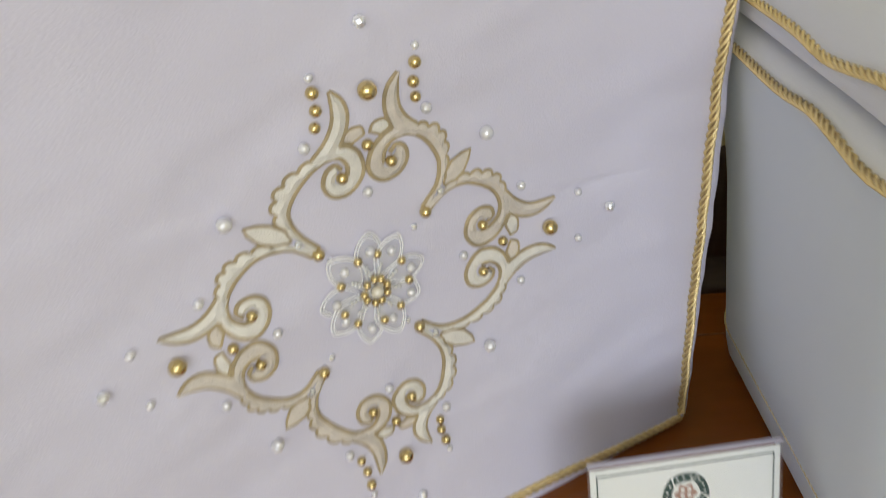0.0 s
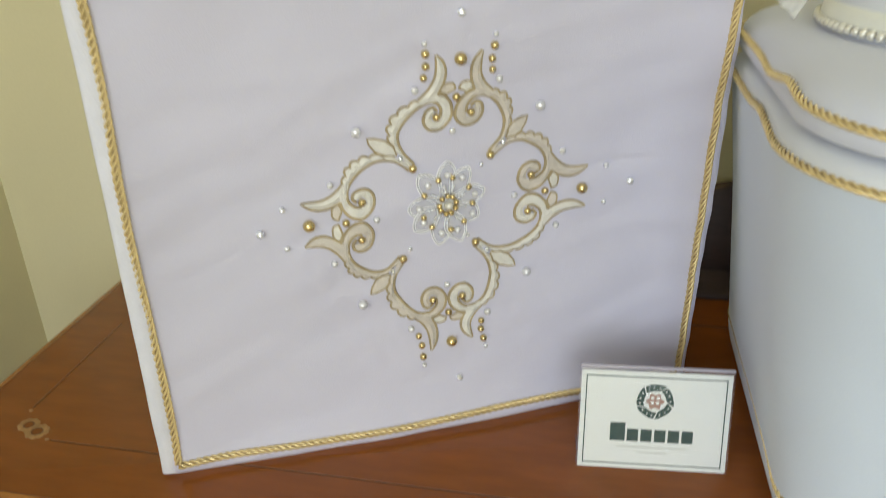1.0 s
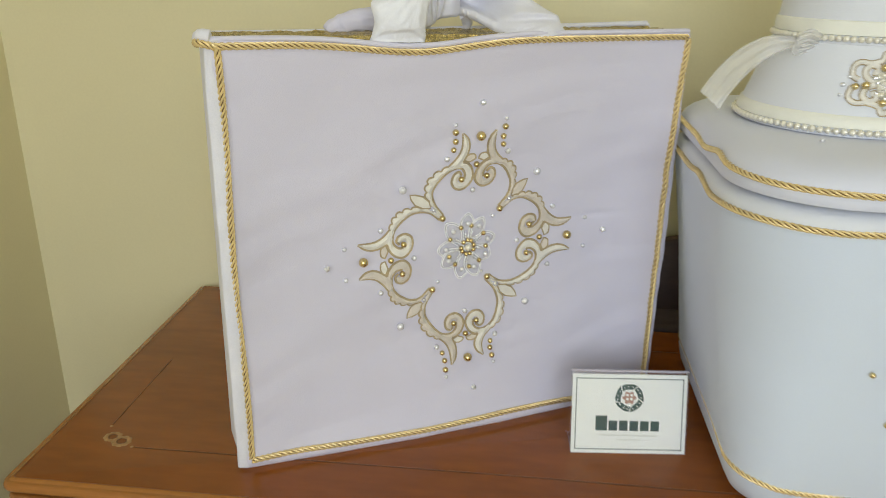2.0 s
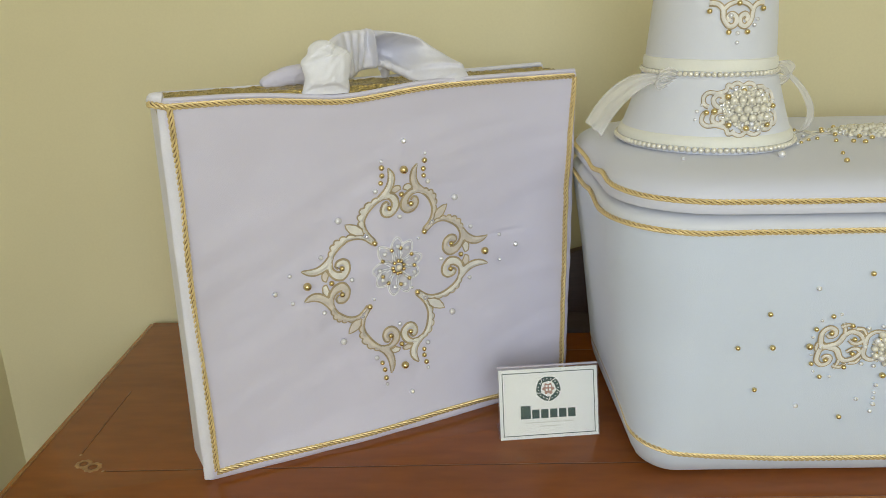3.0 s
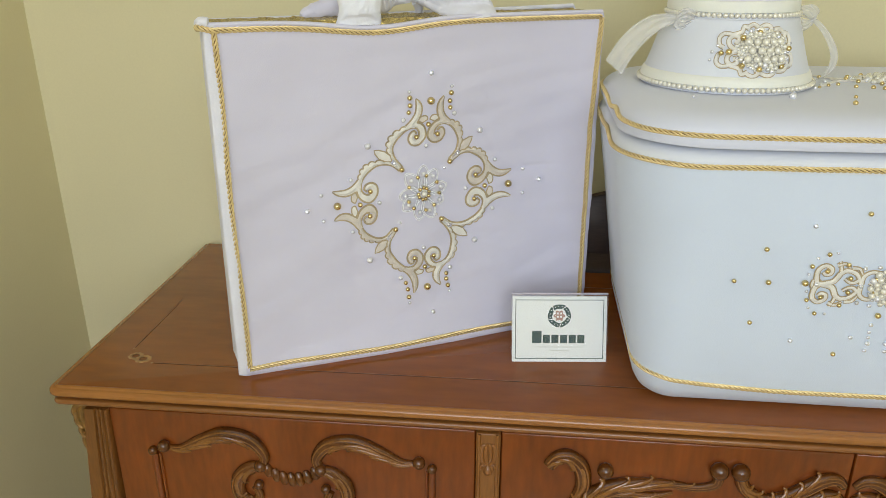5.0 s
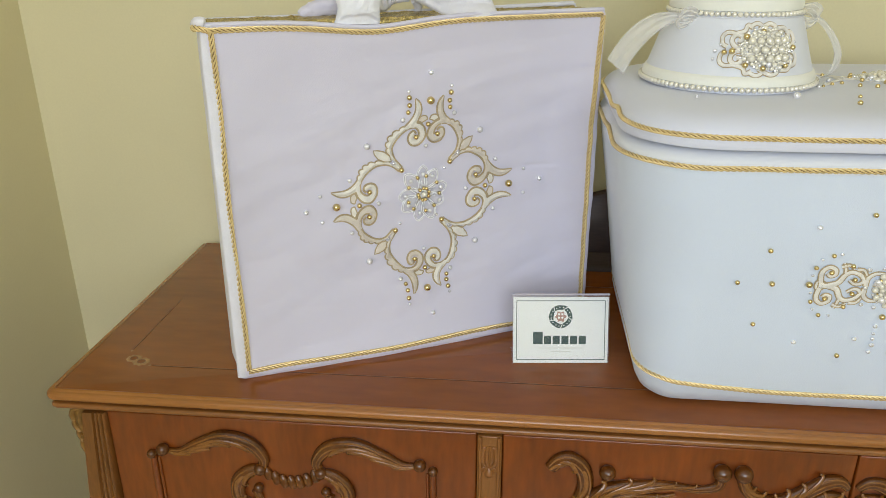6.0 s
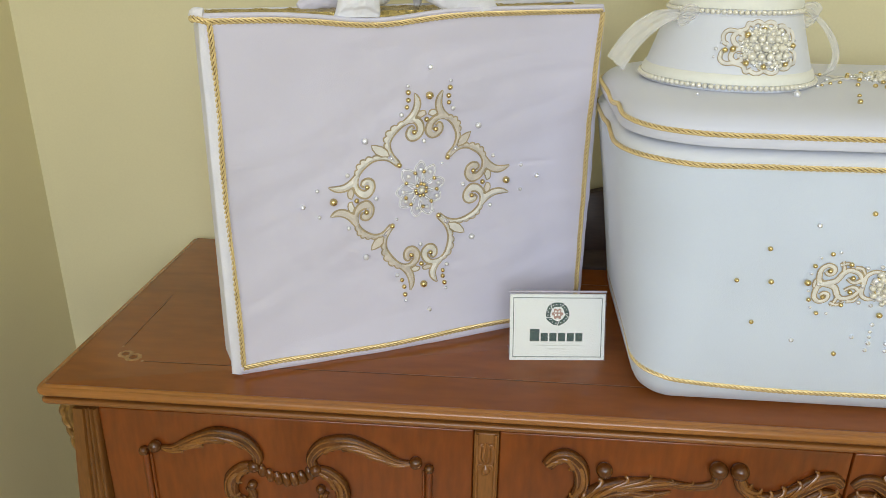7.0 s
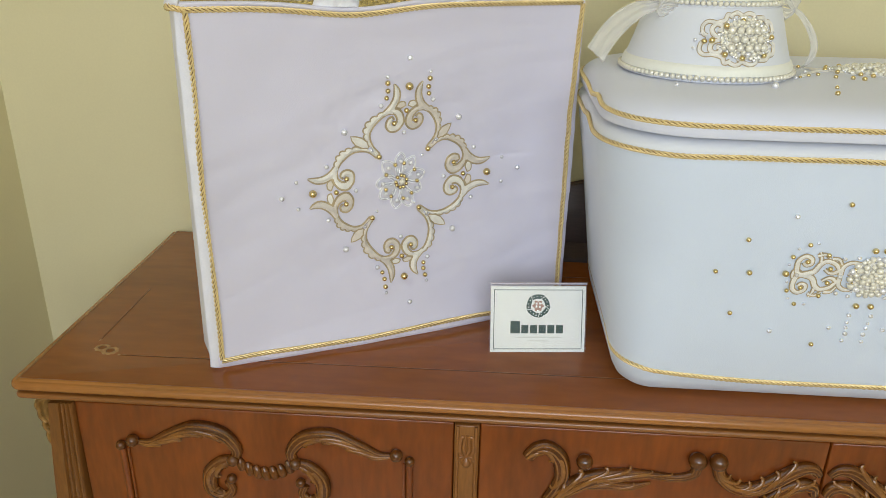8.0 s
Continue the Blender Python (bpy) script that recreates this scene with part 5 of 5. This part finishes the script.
def on_lid(x, y, h=0.0):
    return Vector((x - CASE_X, y - CASE_Y, 0.3711 + h))


LX, LY = 0.575, 0.412
cluster(lambda x, z, h: on_lid(LX + x, LY + z, h), 0.070, 0.034, 130, case, rnd, (0.0028, 0.0042))
for s in (-1, 1):
    lidwork = bmesh.new()
    for v in (-1, 1):
        line = np.array([on_lid(LX + s * x, LY + v * y, 0.0014) for x, y, _ in smooth_path([(0.060, -0.010, 0), (0.074, -0.006, 0), (0.082, 0.008, 0), (0.096, 0.004, 0), (0.092, -0.008, 0), (0.106, -0.024, 0), (0.128, -0.052, 0)], 6)])
        tube(line, 0.0026, (0, 0, 1), 6, 0.6, False, lidwork)
    part("lid_scrollwork", lidwork, M_FILL, case, "cream embroidered scrolls on the lid")
for k in range(14):
    a = 2 * math.pi * k / 14
    bead("gold", case, on_lid(LX + 0.080 * math.cos(a), LY + 0.042 * math.sin(a), 0.0026), 0.0028)
for x, y, r in ((0.460, 0.287, 0.0023), (0.445, 0.248, 0.0029), (0.469, 0.432, 0.0024), (0.443, 0.352, 0.0020), (0.458, 0.366, 0.0022), (0.472, 0.374, 0.0024), (0.487, 0.358, 0.0026), (0.505, 0.353, 0.0028), (0.516, 0.347, 0.0030), (0.537, 0.372, 0.0030), (0.610, 0.300, 0.0030)):
    bead("gold", case, on_lid(x, y, r * 0.75), r)
for x, y, r in ((0.390, 0.280, 0.0040), (0.281, 0.275, 0.0020), (0.470, 0.470, 0.0024), (0.463, 0.392, 0.0026), (0.450, 0.368, 0.0022), (0.436, 0.346, 0.0022)):
    bead("pearl", case, on_lid(x, y, r * 0.75), r)

# ---- the tall hat on the case ----
hat = thing("tall_hat", "tall white conical headdress with pearl bands and tulle bows", "hat", pose(0.339, 0.393, TABLE + 0.3718))


def hat_radius(z):
    return float(np.interp(z, [0, 0.010, 0.040, 0.081, 0.0815, 0.10, 0.16, 0.24, 0.30], [0.1012, 0.1002, 0.0900, 0.0775, 0.0752, 0.0742, 0.0695, 0.0607, 0.0510]))


def hat_ring(z, out=0.0, n=72):
    return [((hat_radius(z) + out) * math.cos(2 * math.pi * k / n), (hat_radius(z) + out) * 1.02 * math.sin(2 * math.pi * k / n), z) for k in range(n)]


def on_hat(angle, z, h=0.0):
    """angle in degrees from straight ahead, growing to the east."""
    a = radians(angle - 90)
    return Vector(((hat_radius(z) + h) * math.cos(a), (hat_radius(z) + h) * 1.02 * math.sin(a), z))


part("brim", loft([hat_ring(0.0, -0.004), hat_ring(0.0005, 0.0), hat_ring(0.004, 0.001)] + [hat_ring(z) for z in np.linspace(0.008, 0.080, 10)] + [hat_ring(0.0812, -0.002)]), M_HAT, hat, "flared pale grey-white satin brim")
part("crown", loft([hat_ring(0.079, -0.001)] + [hat_ring(z) for z in np.linspace(0.084, 0.29, 16)] + [hat_ring(0.298, -0.006), hat_ring(0.302, -0.02), hat_ring(0.303, -0.04)]), M_HAT, hat, "tall tapering pale grey-white satin crown")
part("lower_band", loft([hat_ring(0.0075, -0.001), hat_ring(0.0085, 0.0016), hat_ring(0.013, 0.0022), hat_ring(0.0185, 0.0018), hat_ring(0.0200, -0.001)], True, False), M_IVORY, hat, "ivory satin binding")
part("upper_band", loft([hat_ring(0.0872, -0.001), hat_ring(0.0882, 0.0016), hat_ring(0.0935, 0.0022), hat_ring(0.1000, 0.0018), hat_ring(0.1015, -0.001)], True, False), M_IVORY, hat, "ivory satin binding")
for z, n, r, out in ((0.0055, 96, 0.0033, 0.0026), (0.0850, 78, 0.0031, 0.0022)):
    for k in range(n):
        bead("cream", hat, on_hat(360 * k / n, z, out), r)
rnd = random.Random(9)
HAT_CZ = 0.0490


def brooch(x, z, h):
    return on_hat(math.degrees((1.00 * x + 0.001) / 0.090), HAT_CZ + z, h)


cluster(lambda x, z, h: brooch(0.0185 + x, z, h), 0.0300, 0.0220, 92, hat, rnd, (0.0019, 0.0036), [(-0.019 + 0.0092 * i + 0.004 * (j % 2), 0.0092 * (j - 1), 0.0046 - 0.0003 * ((i + j) % 2)) for j in range(3) for i in range(5 - j % 2)])
frame_bm, frame_in = bmesh.new(), bmesh.new()
CURLS = (([(0.000, 0.001), (-0.012, 0.001), (-0.0195, 0.004), (-0.0215, 0.0105), (-0.0165, 0.0150), (-0.0105, 0.0130), (-0.0110, 0.0085), (-0.0150, 0.0090)], 0.0023),
         ([(-0.0180, 0.0160), (-0.0270, 0.0170), (-0.0325, 0.0125), (-0.0315, 0.0050), (-0.0265, 0.0020)], 0.0020),
         ([(-0.0180, 0.0160), (-0.0080, 0.0190), (-0.0050, 0.0250), (0.0010, 0.0225)], 0.0021),
         ([(-0.0020, 0.0235), (0.0060, 0.0270), (0.0125, 0.0235), (0.0085, 0.0200)], 0.0020),
         ([(0.0140, 0.0235), (0.0220, 0.0265), (0.0290, 0.0240), (0.0270, 0.0195)], 0.0020),
         ([(0.0330, 0.0215), (0.0420, 0.0215), (0.0480, 0.0150), (0.0440, 0.0100)], 0.0022),
         ([(0.0440, 0.0180), (0.0535, 0.0160), (0.0560, 0.0070), (0.0500, 0.0020)], 0.0021))
for v in (-1, 1):
    for pts, r in CURLS:
        flat = smooth_path([(x, v * (z + 0.001 * (v < 0)), 0) for x, z in pts], 6)
        _, away, _ = frames(flat, (0, 0, 1))
        tube([brooch(x, z, 0.0010) for x, z, _ in flat], r, (0, -1, 0), 6, 0.6, False, frame_bm)
        for o in (-1.1, 1.1):
            tube([brooch(x, z, 0.0007) for x, z, _ in flat + away * r * o], 0.0006, (0, -1, 0), 5, 0.8, False, frame_in)
ob = part("scroll_frame", frame_bm, M_FILL, hat, "cream embroidered scroll frame")
part("scroll_outline", frame_in, M_OUTLINE, ob)
for x, z, r in ((-0.0285, -0.0035, 0.0031), (-0.0205, -0.0020, 0.0036), (-0.0065, 0.0135, 0.0034), (-0.0060, -0.0165, 0.0034), (0.0120, -0.0200, 0.0032), (0.0130, 0.0195, 0.0028), (0.0500, 0.001, 0.0032), (0.0380, -0.0180, 0.0028)):
    bead("gold", hat, brooch(x, z, r * 1.4), r)
for x, z, r in ((-0.0385, -0.003, 0.0022), (-0.0395, -0.012, 0.0017), (0.0570, 0.006, 0.0018), (-0.0340, 0.0040, 0.0016)):
    bead("pearl", hat, brooch(x, z, r * 0.8), r)


def crest(x, z, h):
    return on_hat(2.5 + math.degrees(x / 0.068), 0.150 + z, h)


bm, bm2 = bmesh.new(), bmesh.new()
for s in (-1, 1):
    for pts, r in (([(0.030, 0.010), (0.022, 0.0095), (0.0160, 0.004), (0.0145, -0.006), (0.0085, -0.0140), (0.0026, -0.0115), (0.0022, -0.0045), (0.0070, -0.0012), (0.0102, -0.0050), (0.0080, -0.0085)], 0.0024), ([(0.0155, 0.003), (0.010, 0.0085), (0.0, 0.0125)], 0.0020), ([(0.0, 0.012), (0.005, 0.018), (0.010, 0.024), (0.004, 0.030), (0.0, 0.038)], 0.0022)):
        line = np.array([crest(s * x, z, 0.001) for x, z, _ in smooth_path([(x, z, 0) for x, z in pts], 6)])
        tube(line, r, (0, -1, 0), 6, 0.6, False, bm)
        flat = smooth_path([(x, z, 0) for x, z in pts], 6)
        _, away, _ = frames(flat, (0, 0, 1))
        for o in (-1.05, 1.05):
            line = np.array([crest(s * x, z, 0.0008) for x, z, _ in flat + away * r * o])
            tube(line, 0.0009, (0, -1, 0), 6, 0.8, False, bm2)
ob = part("crest", bm, M_FILL, hat, "cream embroidered crest")
part("crest_outline", bm2, M_OUTLINE, ob)
for x, z, r, kind in ((-0.029, 0.002, 0.003, "gold"), (0.028, 0.004, 0.003, "gold"), (-0.009, -0.020, 0.003, "gold"), (0.010, -0.020, 0.003, "gold"), (0.0, 0.010, 0.003, "gold"), (-0.008, -0.003, 0.0028, "pearl"), (0.0, -0.021, 0.0024, "pearl"), (0.0, -0.031, 0.0022, "pearl"), (0.018, -0.013, 0.0022, "pearl"), (0.022, -0.007, 0.0020, "pearl"), (0.0, 0.046, 0.003, "gold")):
    bead(kind, hat, crest(x, z, r * 0.75), r)


def ribbon(points, widths, across, ripple, seed, label):
    """A sheer tulle strip with folds along it."""
    p = smooth_path([np.array(q) - np.array((0.344, 0.375, TABLE + 0.3756)) for q in points], 10)
    n = len(p)
    w = np.interp(np.linspace(0, 1, n), np.linspace(0, 1, len(widths)), widths)
    ac = Vector(across).normalized()
    out = Vector((0.3, -1, 0.2)).normalized()
    rows = []
    for i in range(n):
        row = []
        for k in range(13):
            f = k / 12 - 0.5
            row.append(Vector(p[i]) + ac * f * w[i] + out * (ripple * math.sin(f * 16 + seed + i * 0.09) + 0.3 * ripple * noise.noise(Vector((f * 4, i * 0.3, seed)))))
        rows.append(row)
    bm = bmesh.new()
    for off in (0.0, 0.0006):
        loft([[q + out * off for q in row] for row in rows], False, False, bm)
    part("ribbon", bm, M_TULLE, hat, label)


RIB = "sheer cream tulle ribbon tail"
ribbon([(0.274, 0.330, 1.356), (0.252, 0.332, 1.352), (0.232, 0.335, 1.338), (0.216, 0.34, 1.318), (0.204, 0.345, 1.295)], [0.013, 0.021, 0.025, 0.027, 0.028], (0.72, 0.0, -0.60), 0.0016, 0.4, RIB)
ribbon([(0.290, 0.318, 1.358), (0.278, 0.314, 1.362), (0.268, 0.318, 1.356), (0.274, 0.322, 1.348), (0.288, 0.320, 1.354)], [0.010, 0.015, 0.017, 0.014, 0.010], (0.2, -0.5, 1.0), 0.0018, 1.0, "gathered tulle bow")
ribbon([(0.421, 0.385, 1.354), (0.441, 0.382, 1.352), (0.461, 0.380, 1.334), (0.474, 0.378, 1.309), (0.471, 0.376, 1.289), (0.460, 0.372, 1.281)], [0.007, 0.008, 0.008, 0.0075, 0.008, 0.009], (1.0, 0.2, 0.3), 0.0015, 3.0, RIB)
ribbon([(0.420, 0.375, 1.362), (0.434, 0.370, 1.362), (0.442, 0.372, 1.352), (0.434, 0.376, 1.344), (0.421, 0.378, 1.350)], [0.010, 0.016, 0.018, 0.016, 0.010], (0.2, -0.5, 1.0), 0.0018, 4.0, "gathered tulle bow")
